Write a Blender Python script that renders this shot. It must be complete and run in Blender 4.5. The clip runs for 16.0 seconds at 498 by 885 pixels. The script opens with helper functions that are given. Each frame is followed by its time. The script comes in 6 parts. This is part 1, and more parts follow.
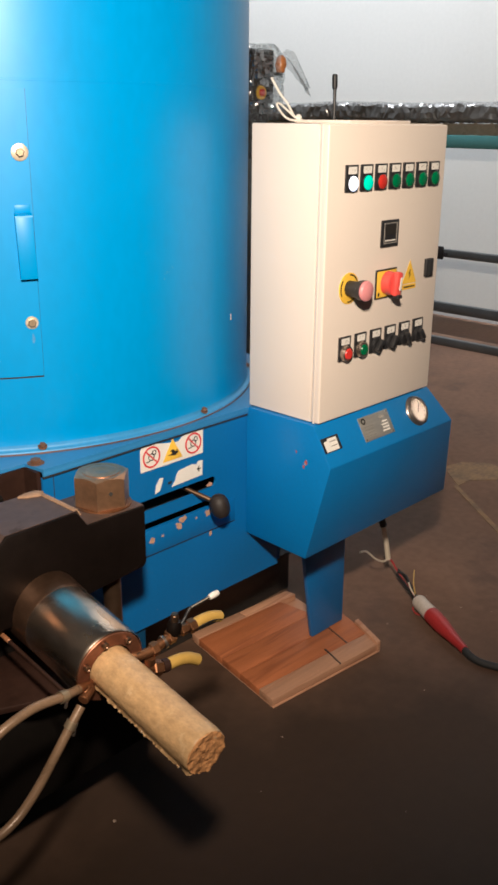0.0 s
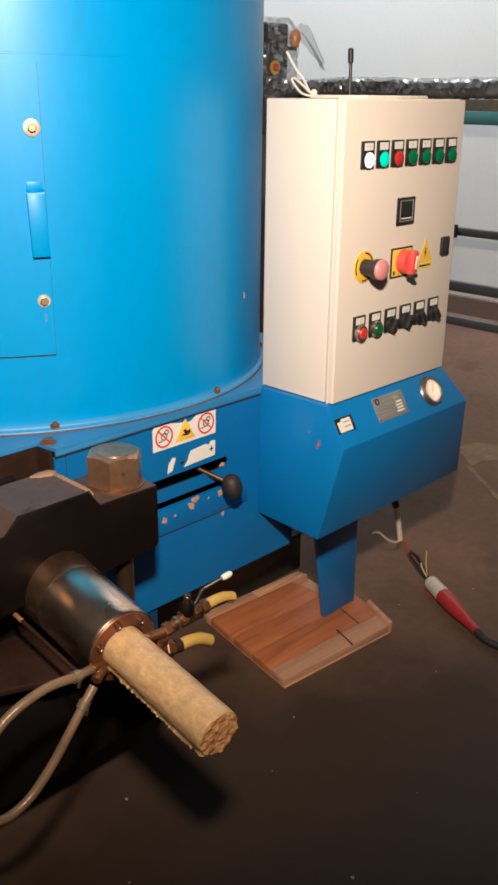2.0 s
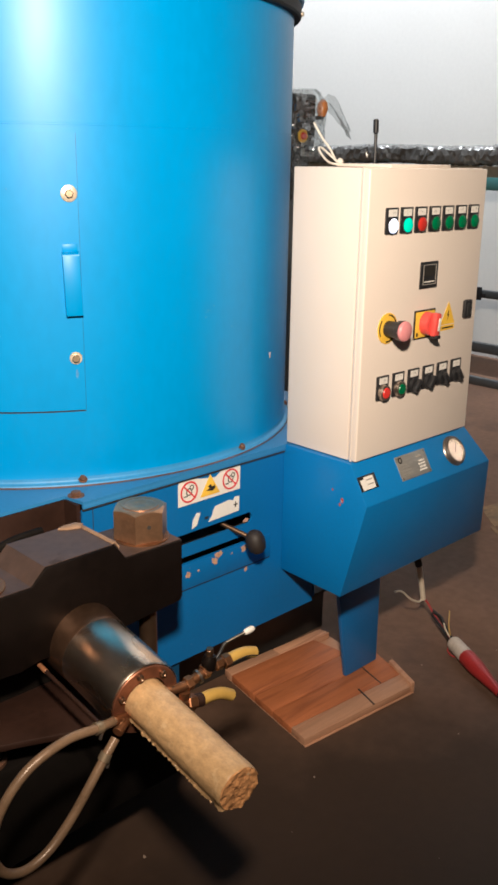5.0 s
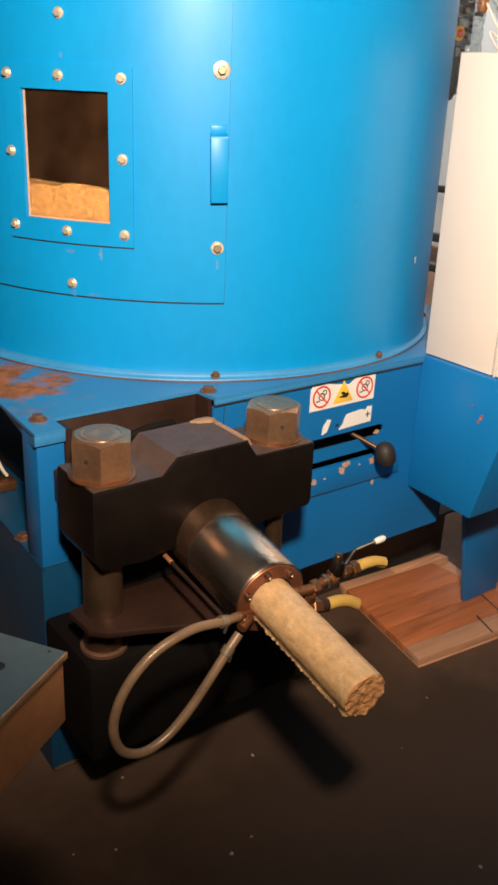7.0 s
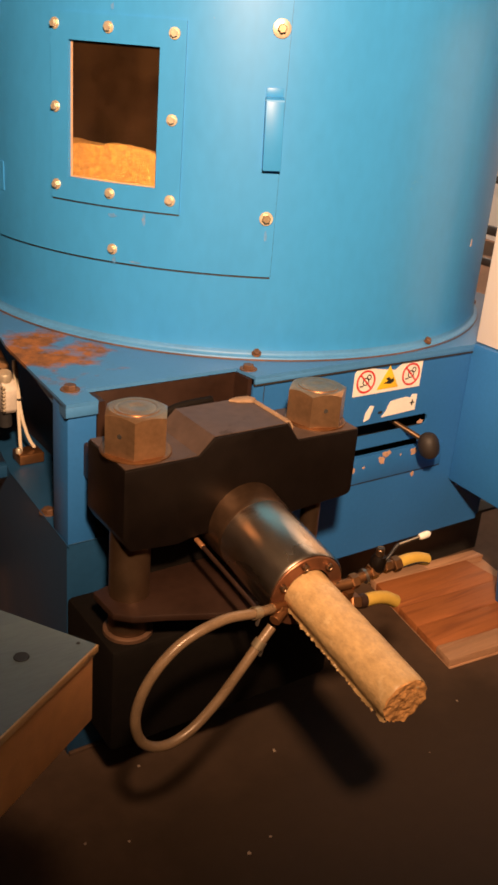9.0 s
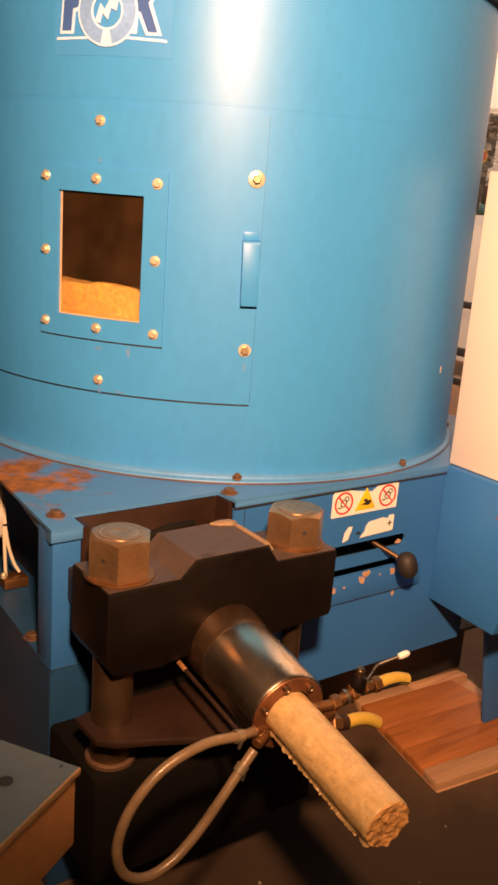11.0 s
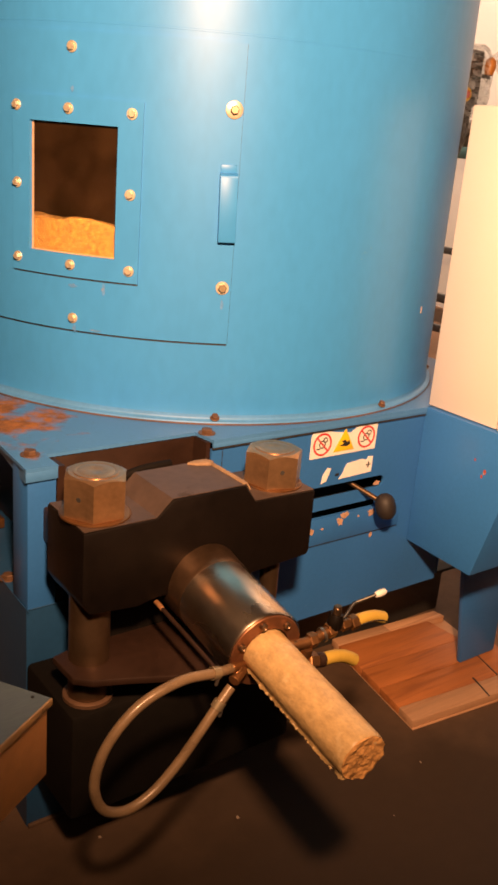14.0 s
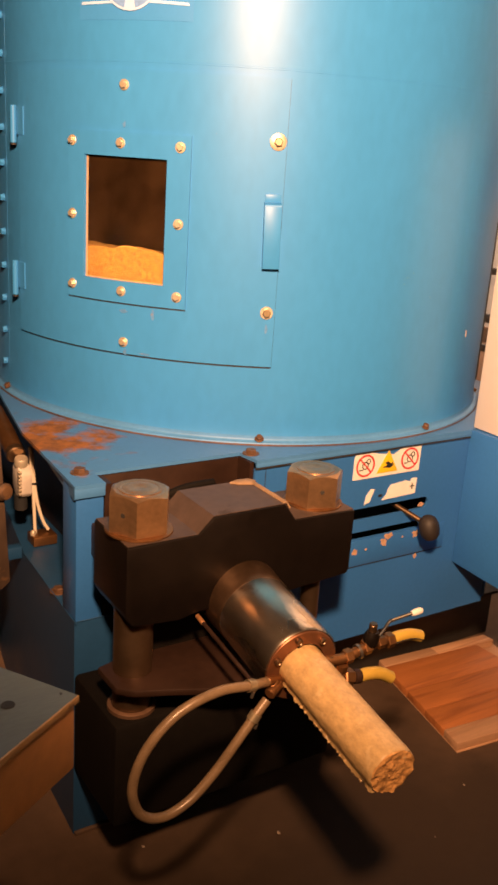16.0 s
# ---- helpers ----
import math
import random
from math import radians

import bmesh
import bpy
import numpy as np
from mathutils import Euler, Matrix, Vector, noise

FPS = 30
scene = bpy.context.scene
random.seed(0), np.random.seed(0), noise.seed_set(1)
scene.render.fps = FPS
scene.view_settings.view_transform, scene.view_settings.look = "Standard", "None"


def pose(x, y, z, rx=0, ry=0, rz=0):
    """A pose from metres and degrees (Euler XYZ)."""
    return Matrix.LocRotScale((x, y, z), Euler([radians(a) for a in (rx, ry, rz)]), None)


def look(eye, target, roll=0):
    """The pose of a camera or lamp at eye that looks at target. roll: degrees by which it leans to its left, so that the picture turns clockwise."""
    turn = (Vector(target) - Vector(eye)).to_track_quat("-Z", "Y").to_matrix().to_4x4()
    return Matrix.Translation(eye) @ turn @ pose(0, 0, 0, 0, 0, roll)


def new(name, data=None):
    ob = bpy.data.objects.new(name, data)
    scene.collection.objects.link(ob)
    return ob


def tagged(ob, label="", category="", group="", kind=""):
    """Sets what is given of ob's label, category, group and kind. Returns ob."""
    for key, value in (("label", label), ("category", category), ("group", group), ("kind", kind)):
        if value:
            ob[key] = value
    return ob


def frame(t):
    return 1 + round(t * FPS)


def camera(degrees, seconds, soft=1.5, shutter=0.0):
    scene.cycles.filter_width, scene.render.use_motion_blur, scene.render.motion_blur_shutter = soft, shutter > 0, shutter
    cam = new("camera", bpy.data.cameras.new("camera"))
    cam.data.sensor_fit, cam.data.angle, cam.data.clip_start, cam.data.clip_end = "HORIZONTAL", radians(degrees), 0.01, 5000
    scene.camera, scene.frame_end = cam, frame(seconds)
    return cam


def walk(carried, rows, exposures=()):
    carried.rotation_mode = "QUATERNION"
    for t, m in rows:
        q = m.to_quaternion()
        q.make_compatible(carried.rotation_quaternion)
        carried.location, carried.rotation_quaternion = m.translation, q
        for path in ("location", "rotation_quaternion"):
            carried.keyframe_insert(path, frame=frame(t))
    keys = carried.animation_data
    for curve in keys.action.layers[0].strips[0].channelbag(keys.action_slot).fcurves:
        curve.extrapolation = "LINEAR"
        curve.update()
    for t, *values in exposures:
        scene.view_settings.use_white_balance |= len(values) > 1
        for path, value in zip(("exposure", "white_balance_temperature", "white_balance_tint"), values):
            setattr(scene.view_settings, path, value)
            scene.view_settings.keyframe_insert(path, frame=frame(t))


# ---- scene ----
cam = camera(30.78, 16.0, soft=2.95)
PATH = [
    (0, (-1.4026, -1.3414, 1.3007), (-0.0358, -0.0462, 0.6268), 0.54),
    (0.5, (-1.3970, -1.3398, 1.3064), (-0.0307, -0.0484, 0.6241), 0.05),
    (1, (-1.3978, -1.3344, 1.3042), (-0.0485, -0.0338, 0.6058), 0.08),
    (1.5, (-1.3992, -1.3280, 1.3026), (-0.0481, -0.0328, 0.5978), 0.22),
    (2, (-1.3975, -1.3291, 1.2987), (-0.0580, -0.0288, 0.5810), 0.56),
    (2.5, (-1.3986, -1.3286, 1.3016), (-0.0540, -0.0256, 0.5986), 0.40),
    (3, (-1.4001, -1.3344, 1.3029), (-0.0568, -0.0207, 0.6174), 0.33),
    (3.5, (-1.4042, -1.3328, 1.3071), (-0.0708, -0.0013, 0.6370), 0.16),
    (3.7, (-1.4060, -1.3379, 1.3087), (-0.0782, 0.0229, 0.6881), 0.65),
    (5.8, (-1.4250, -1.3489, 1.2965), (-0.0978, 0.0240, 0.7021), 1.02),
    (6, (-1.4268, -1.3455, 1.2862), (-0.1088, 0.0310, 0.6794), 1.43),
    (6.2, (-1.4302, -1.3338, 1.2814), (-0.1564, 0.0510, 0.6101), 2.35),
    (6.5, (-1.4354, -1.3162, 1.2742), (-0.2517, 0.1180, 0.5380), 1.56),
    (7, (-1.4262, -1.2834, 1.2444), (-0.3104, 0.1922, 0.4841), 2.45),
    (7.2, (-1.4290, -1.2711, 1.2394), (-0.3191, 0.2107, 0.4833), 2.91),
    (7.5, (-1.4332, -1.2526, 1.2320), (-0.3570, 0.2700, 0.5085), 3.87),
    (7.7, (-1.4305, -1.2405, 1.2263), (-0.3904, 0.2933, 0.4757), 4.55),
    (7.8, (-1.4292, -1.2344, 1.2235), (-0.3958, 0.3042, 0.4737), 4.58),
    (8, (-1.4265, -1.2222, 1.2178), (-0.4296, 0.3181, 0.4217), 3.84),
    (8.2, (-1.4199, -1.2174, 1.2124), (-0.4144, 0.3233, 0.4288), 4.32),
    (8.5, (-1.4099, -1.2102, 1.2044), (-0.3524, 0.2954, 0.4203), 4.70),
    (8.7, (-1.4067, -1.2097, 1.2061), (-0.3398, 0.2817, 0.4077), 4.83),
    (10.8, (-1.4209, -1.2434, 1.2289), (-0.3050, 0.3050, 0.6314), 4.09),
    (11, (-1.4256, -1.2493, 1.2329), (-0.2957, 0.3079, 0.6866), 4.29),
    (11.5, (-1.4332, -1.2593, 1.2375), (-0.3044, 0.3191, 0.7532), 4.31),
    (12, (-1.4329, -1.2617, 1.2331), (-0.3126, 0.3172, 0.7313), 4.31),
    (12.5, (-1.4334, -1.2558, 1.2262), (-0.3313, 0.3159, 0.6649), 4.49),
    (13, (-1.4253, -1.2490, 1.2184), (-0.3112, 0.2919, 0.5985), 4.50),
    (13.5, (-1.4151, -1.2436, 1.2124), (-0.2710, 0.2638, 0.5653), 4.66),
    (14, (-1.4136, -1.2429, 1.2121), (-0.2613, 0.2572, 0.5625), 4.79),
    (14.5, (-1.4122, -1.2422, 1.2093), (-0.2567, 0.2547, 0.5578), 4.90),
    (15, (-1.4160, -1.2511, 1.2140), (-0.2860, 0.2749, 0.5859), 4.62),
    (15.5, (-1.4117, -1.2657, 1.2180), (-0.3024, 0.2752, 0.5894), 4.09),
    (16, (-1.4084, -1.2985, 1.2230), (-0.3651, 0.2950, 0.6130), 3.85),
]
walk(cam, [(t, look(eye, target, roll)) for t, eye, target, roll in PATH],
     exposures=[(0.0, 0.22, 4700, 12), (6.3, 0.22, 4720, 12), (7.0, 0.36, 4920, 13), (7.5, 0.36, 5060, 15), (8.0, 0.44, 5750, 21), (8.6, 0.38, 6400, 27), (10.5, 0.42, 7800, 41), (16.0, 0.42, 7800, 41)])

# ---- world and light ----
world = bpy.data.worlds.new("world")
scene.world = world
world.use_nodes = True
world.node_tree.nodes["Background"].inputs[0].default_value = (1.0, 0.85, 0.6, 1)
world.node_tree.nodes["Background"].inputs[1].default_value = 0.012

LAMP_AT = (-1.40, -1.36, 1.80)


def area_lamp(name, m, size, size_y, watts, colour):
    data = bpy.data.lights.new(name, "AREA")
    data.shape, data.size, data.size_y = "RECTANGLE", size, size_y
    data.energy, data.color = watts, colour
    ob = new(name, data)
    ob.matrix_world = m
    return ob


def work_light():
    data = bpy.data.lights.new("work_light", "SPOT")
    data.energy, data.color = 332, (1.0, 0.68, 0.36)
    data.spot_size, data.spot_blend, data.shadow_soft_size = radians(108), 0.85, 0.06
    ob = new("work_light", data)
    ob.matrix_world = look(LAMP_AT, (-0.17, 0.2, 1.51))
    return ob


work_light()
area_lamp("ceiling_tube_light", pose(2.5, 2.8, 6.3, 0, -80, 0), 0.3, 4.0, 1120, (1.0, 0.83, 0.60))


# ---- materials ----


def material(name, base, rough=0.5, metal=0.0, vary=0.12, scale=9.0, fine=90.0, bump=0.15, spots=None, spot_amount=0.0,
             spot_scale=14.0, spot_rough=0.7, stretch=(1, 1, 1), random_amount=0.0, coat=0.0, bump_size=0.002, rough_vary=0.12, spot_soft=0.05):
    """A painted, metal or mineral surface: broad tone changes, fine grain, optional worn spots, fine relief."""
    m = bpy.data.materials.new(name)
    m.use_nodes = True
    n, l = m.node_tree.nodes, m.node_tree.links
    p = n["Principled BSDF"]
    co = n.new("ShaderNodeTexCoord")
    mp = n.new("ShaderNodeMapping")
    mp.inputs["Scale"].default_value = stretch
    l.new(co.outputs["Object"], mp.inputs[0])
    broad, grain = n.new("ShaderNodeTexNoise"), n.new("ShaderNodeTexNoise")
    for t, s, d in ((broad, scale, 5), (grain, fine, 3)):
        t.inputs["Scale"].default_value, t.inputs["Detail"].default_value = s, d
        l.new(mp.outputs[0], t.inputs["Vector"])
    mix = n.new("ShaderNodeMix")
    mix.data_type = "FLOAT"
    mix.inputs[0].default_value = 0.35
    l.new(broad.outputs["Fac"], mix.inputs[2])
    l.new(grain.outputs["Fac"], mix.inputs[3])
    ramp = n.new("ShaderNodeMapRange")
    ramp.inputs[1].default_value, ramp.inputs[2].default_value = 0.3, 0.7
    ramp.inputs[3].default_value, ramp.inputs[4].default_value = 1 - vary, 1 + vary
    l.new(mix.outputs[0], ramp.inputs[0])
    tone = n.new("ShaderNodeMix")
    tone.data_type, tone.blend_type = "RGBA", "MULTIPLY"
    tone.inputs[0].default_value = 1.0
    tone.inputs[6].default_value = (*base, 1)
    grey = n.new("ShaderNodeCombineColor")
    for i in range(3):
        l.new(ramp.outputs[0], grey.inputs[i])
    l.new(grey.outputs[0], tone.inputs[7])
    out = tone.outputs[2]
    if random_amount:
        info, rr = n.new("ShaderNodeObjectInfo"), n.new("ShaderNodeMapRange")
        rr.inputs[3].default_value, rr.inputs[4].default_value = 1 - random_amount, 1 + random_amount
        l.new(info.outputs["Random"], rr.inputs[0])
        t2, g2 = n.new("ShaderNodeMix"), n.new("ShaderNodeCombineColor")
        t2.data_type, t2.blend_type = "RGBA", "MULTIPLY"
        t2.inputs[0].default_value = 1.0
        for i in range(3):
            l.new(rr.outputs[0], g2.inputs[i])
        l.new(out, t2.inputs[6])
        l.new(g2.outputs[0], t2.inputs[7])
        out = t2.outputs[2]
    rm = n.new("ShaderNodeMapRange")
    rm.inputs[3].default_value, rm.inputs[4].default_value = max(0.03, rough - rough_vary), min(1, rough + rough_vary)
    l.new(broad.outputs["Fac"], rm.inputs[0])
    rough_out = rm.outputs[0]
    if spots:
        sp, cut = n.new("ShaderNodeTexNoise"), n.new("ShaderNodeMapRange")
        sp.inputs["Scale"].default_value, sp.inputs["Detail"].default_value, sp.inputs["Roughness"].default_value = spot_scale, 7, 0.65
        l.new(co.outputs["Object"], sp.inputs["Vector"])
        edge = 0.72 - 0.3 * spot_amount
        cut.inputs[1].default_value, cut.inputs[2].default_value = edge, edge + spot_soft
        l.new(sp.outputs["Fac"], cut.inputs[0])
        t3 = n.new("ShaderNodeMix")
        t3.data_type = "RGBA"
        t3.inputs[7].default_value = (*spots, 1)
        l.new(cut.outputs[0], t3.inputs[0])
        l.new(out, t3.inputs[6])
        out = t3.outputs[2]
        t4 = n.new("ShaderNodeMix")
        t4.data_type = "FLOAT"
        t4.inputs[3].default_value = spot_rough
        l.new(cut.outputs[0], t4.inputs[0])
        l.new(rough_out, t4.inputs[2])
        rough_out = t4.outputs[0]
    l.new(out, p.inputs["Base Color"])
    l.new(rough_out, p.inputs["Roughness"])
    p.inputs["Metallic"].default_value = metal
    if coat:
        p.inputs["Coat Weight"].default_value, p.inputs["Coat Roughness"].default_value = coat, 0.28
    if bump:
        b = n.new("ShaderNodeBump")
        b.inputs["Strength"].default_value, b.inputs["Distance"].default_value = bump, bump_size
        l.new(mix.outputs[0], b.inputs["Height"])
        l.new(b.outputs[0], p.inputs["Normal"])
    return m


def oil_shaded(m, centre, near, far, colour):
    """Adds one large ragged dark area round a place: oil stain and shade in one colour."""
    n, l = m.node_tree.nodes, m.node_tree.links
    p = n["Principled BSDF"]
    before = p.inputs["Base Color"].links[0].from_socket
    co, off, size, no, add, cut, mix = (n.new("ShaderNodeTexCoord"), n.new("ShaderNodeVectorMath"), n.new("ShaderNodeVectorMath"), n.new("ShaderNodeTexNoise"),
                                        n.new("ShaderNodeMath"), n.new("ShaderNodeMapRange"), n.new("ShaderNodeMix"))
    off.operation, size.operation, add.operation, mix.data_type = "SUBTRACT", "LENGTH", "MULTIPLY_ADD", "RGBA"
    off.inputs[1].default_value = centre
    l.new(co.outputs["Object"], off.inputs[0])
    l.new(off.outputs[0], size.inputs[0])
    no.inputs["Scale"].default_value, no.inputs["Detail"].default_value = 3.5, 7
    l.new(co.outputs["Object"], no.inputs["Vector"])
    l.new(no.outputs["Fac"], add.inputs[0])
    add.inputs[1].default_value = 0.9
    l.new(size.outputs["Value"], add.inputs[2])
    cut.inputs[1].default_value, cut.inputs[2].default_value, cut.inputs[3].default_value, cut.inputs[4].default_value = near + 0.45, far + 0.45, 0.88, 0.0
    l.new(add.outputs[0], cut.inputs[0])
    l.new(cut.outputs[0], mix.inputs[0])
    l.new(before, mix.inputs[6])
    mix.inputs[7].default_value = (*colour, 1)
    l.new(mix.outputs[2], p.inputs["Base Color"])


def rusty_paint(name, base, rust, centre, reach):
    """Blue paint with a rust patch of its own ragged shape round a worn place."""
    m = material(name, base, 0.42, 0, 0.1, 7, 120, 0.12, rust, 0.12, 18)
    n, l = m.node_tree.nodes, m.node_tree.links
    p = n["Principled BSDF"]
    was = p.inputs["Base Color"].links[0].from_socket
    co, dist, no = n.new("ShaderNodeTexCoord"), n.new("ShaderNodeVectorMath"), n.new("ShaderNodeTexNoise")
    dist.operation = "DISTANCE"
    dist.inputs[1].default_value = centre
    l.new(co.outputs["Object"], dist.inputs[0])
    no.inputs["Scale"].default_value, no.inputs["Detail"].default_value, no.inputs["Roughness"].default_value = 12, 8, 0.60
    l.new(co.outputs["Object"], no.inputs["Vector"])
    a = n.new("ShaderNodeMath")
    a.operation = "MULTIPLY_ADD"
    a.inputs[1].default_value, a.inputs[2].default_value = -1 / reach, 0.5
    l.new(dist.outputs["Value"], a.inputs[0])
    s = n.new("ShaderNodeMath")
    s.operation = "ADD"
    l.new(a.outputs[0], s.inputs[0])
    swing = n.new("ShaderNodeMath")
    swing.operation = "MULTIPLY_ADD"
    swing.inputs[1].default_value, swing.inputs[2].default_value = 2.4, -0.7
    l.new(no.outputs["Fac"], swing.inputs[0])
    l.new(swing.outputs[0], s.inputs[1])
    cut = n.new("ShaderNodeMapRange")
    cut.inputs[1].default_value, cut.inputs[2].default_value, cut.inputs[4].default_value = 0.44, 0.78, 0.97
    l.new(s.outputs[0], cut.inputs[0])
    mx = n.new("ShaderNodeMix")
    mx.data_type = "RGBA"
    tones, speck, spread = n.new("ShaderNodeMix"), n.new("ShaderNodeTexNoise"), n.new("ShaderNodeMapRange")
    tones.data_type = "RGBA"
    tones.inputs[6].default_value, tones.inputs[7].default_value = (*rust, 1), (rust[0] * 0.45, rust[1] * 0.50, rust[2] * 0.7, 1)
    speck.inputs["Scale"].default_value, speck.inputs["Detail"].default_value, speck.inputs["Roughness"].default_value = 38, 8, 0.7
    l.new(co.outputs["Object"], speck.inputs["Vector"])
    spread.inputs[1].default_value, spread.inputs[2].default_value = 0.42, 0.60
    l.new(speck.outputs["Fac"], spread.inputs[0])
    l.new(spread.outputs[0], tones.inputs[0])
    l.new(tones.outputs[2], mx.inputs[7])
    shine, dull = p.inputs["Roughness"].links[0].from_socket, n.new("ShaderNodeMix")
    dull.data_type = "FLOAT"
    dull.inputs[3].default_value = 0.9
    l.new(cut.outputs[0], dull.inputs[0])
    l.new(shine, dull.inputs[2])
    l.new(dull.outputs[0], p.inputs["Roughness"])
    l.new(cut.outputs[0], mx.inputs[0])
    l.new(was, mx.inputs[6])
    l.new(mx.outputs[2], p.inputs["Base Color"])
    return m


def wood_grain(name, base, dark, scale=6.0, along=(1.0, 14.0, 14.0), rough=0.65, random_amount=0.12):
    m = material(name, base, rough, 0, 0.16, scale, 60, 0.25, None, stretch=along, random_amount=random_amount)
    n, l = m.node_tree.nodes, m.node_tree.links
    p = n["Principled BSDF"]
    was = p.inputs["Base Color"].links[0].from_socket
    co, mp, w = n.new("ShaderNodeTexCoord"), n.new("ShaderNodeMapping"), n.new("ShaderNodeTexNoise")
    mp.inputs["Scale"].default_value = along
    l.new(co.outputs["Object"], mp.inputs[0])
    l.new(mp.outputs[0], w.inputs["Vector"])
    w.inputs["Scale"].default_value, w.inputs["Detail"].default_value, w.inputs["Distortion"].default_value = 4.0, 6, 0.8
    cut = n.new("ShaderNodeMapRange")
    cut.inputs[1].default_value, cut.inputs[2].default_value, cut.inputs[4].default_value = 0.52, 0.68, 0.75
    l.new(w.outputs["Fac"], cut.inputs[0])
    mx = n.new("ShaderNodeMix")
    mx.data_type = "RGBA"
    mx.inputs[7].default_value = (*dark, 1)
    l.new(cut.outputs[0], mx.inputs[0])
    l.new(was, mx.inputs[6])
    l.new(mx.outputs[2], p.inputs["Base Color"])
    return m


def glass_material(name, tint=(0.95, 0.97, 1.0), rough=0.02):
    m = bpy.data.materials.new(name)
    m.use_nodes = True
    p = m.node_tree.nodes["Principled BSDF"]
    p.inputs["Base Color"].default_value = (*tint, 1)
    p.inputs["Transmission Weight"].default_value = 1.0
    p.inputs["Roughness"].default_value, p.inputs["IOR"].default_value = rough, 1.2
    return m


def lit(name, colour, strength, base):
    """A lens of a pilot light that is switched on."""
    m = material(name, base, 0.25, 0, 0.03, 20, 200, 0)
    p = m.node_tree.nodes["Principled BSDF"]
    p.inputs["Emission Color"].default_value, p.inputs["Emission Strength"].default_value = (*colour, 1), strength
    return m


RUST = (0.30, 0.105, 0.012)
BLUE = (0.022, 0.17, 0.48)
blue = material("blue_paint", BLUE, 0.33, 0, 0.09, 4, 140, 0.08, bump_size=0.001)
blue_drum = material("blue_drum_paint", (0.022, 0.245, 0.605), 0.43, 0, 0.09, 3.0, 60, 0.03, (0.12, 0.29, 0.5), 0.02, 26, 0.6, stretch=(1, 1, 0.5), bump_size=0.001, coat=0.30, rough_vary=0.12)
blue_base = material("blue_base_paint", (0.018, 0.135, 0.40), 0.4, 0, 0.1, 5, 120, 0.1, (0.55, 0.35, 0.22), 0.02, 30, bump_size=0.001)
# Base blue darkened: shade on the lower box is put into it.
blue_shaded = material("blue_shaded_paint", (0.008, 0.056, 0.14), 0.45, 0, 0.16, 6, 90, 0.15, RUST, 0.06, 18)
blue_drum.node_tree.nodes["Principled BSDF"].inputs["Specular IOR Level"].default_value = 0.32
blue_drum.node_tree.nodes["Principled BSDF"].inputs["Coat IOR"].default_value = 1.36
blue_drum.node_tree.nodes["Principled BSDF"].inputs["Coat Roughness"].default_value = 0.34
blue_plate = rusty_paint("blue_plate_paint", (0.045, 0.19, 0.44), RUST, (-0.850, 0.262, 0.69), 0.27)
blue_rim = material("rim_paint", (0.055, 0.24, 0.52), 0.5, 0, 0.16, 9, 120, 0.1, RUST, 0.08, 22)
rust_line = material("rusty_bead", (0.085, 0.047, 0.04), 0.6, 0, 0.4, 14, 90, 0.3, (0.20, 0.085, 0.04), 0.42, 11, 0.6, spot_soft=0.1)
beige = material("beige_powder_coat", (0.74, 0.655, 0.575), 0.42, 0, 0.035, 3, 350, 0.12, bump_size=0.0008)
black_steel = material("oily_black_steel", (0.0080, 0.0052, 0.0041), 0.42, 0.3, 0.4, 8, 70, 0.3, (0.055, 0.026, 0.015), 0.05, 9, 0.5)
brown_steel = material("rust_brown_steel", (0.035, 0.016, 0.010), 0.5, 0.3, 0.3, 10, 70, 0.3, (0.14, 0.06, 0.03), 0.15, 16)
nut_steel = material("zinc_steel", (0.47, 0.275, 0.150), 0.34, 0.85, 0.28, 14, 120, 0.15, (0.2, 0.12, 0.06), 0.06, 30)
die_steel = material("worn_bright_steel", (0.55, 0.45, 0.355), 0.28, 1.0, 0.3, 9, 60, 0.10, (0.20, 0.11, 0.07), 0.5, 7, 0.38, stretch=(1, 0.4, 1), spot_soft=0.12)
tie_copper = material("rusty_rod", (0.38, 0.17, 0.07), 0.5, 0.3, 0.5, 40, 120, 0.4, (0.08, 0.04, 0.025), 0.45, 60)
copper_ring = material("heat_stained_ring", (0.24, 0.10, 0.05), 0.4, 0.7, 0.35, 20, 90, 0.2, (0.09, 0.04, 0.022), 0.3, 30)
column_steel = material("column_steel", (0.20, 0.125, 0.075), 0.38, 0.9, 0.25, 14, 60, 0.15, (0.14, 0.06, 0.03), 0.12, 14)
brass = material("brass_fitting", (0.26, 0.12, 0.05), 0.42, 0.85, 0.25, 25, 90, 0.15, (0.12, 0.06, 0.03), 0.12, 30)
rusty_bolt = material("rusty_bolt_steel", (0.16, 0.085, 0.05), 0.55, 0.5, 0.25, 40, 150, 0.2)
pale_bolt = material("galvanised_bolt_steel", (0.64, 0.55, 0.42), 0.42, 0.6, 0.18, 40, 150, 0.15, (0.35, 0.2, 0.09), 0.1, 60)
black_plastic = material("black_plastic", (0.018, 0.018, 0.02), 0.4, 0, 0.15, 20, 150, 0.08)
knob_black = material("worn_black_grip", (0.016, 0.0115, 0.010), 0.62, 0, 0.3, 30, 150, 0.2)
black_rubber = material("black_rubber", (0.015, 0.015, 0.016), 0.7, 0, 0.2, 20, 120, 0.15)
white_label = material("white_label", (0.74, 0.71, 0.66), 0.5, 0, 0.06, 25, 160, 0.05)
pink_label = material("torn_paper", (0.72, 0.52, 0.42), 0.7, 0, 0.12, 25, 160, 0.1)
red_ink = material("red_ink", (0.55, 0.03, 0.03), 0.5, 0, 0.06, 30, 160, 0)
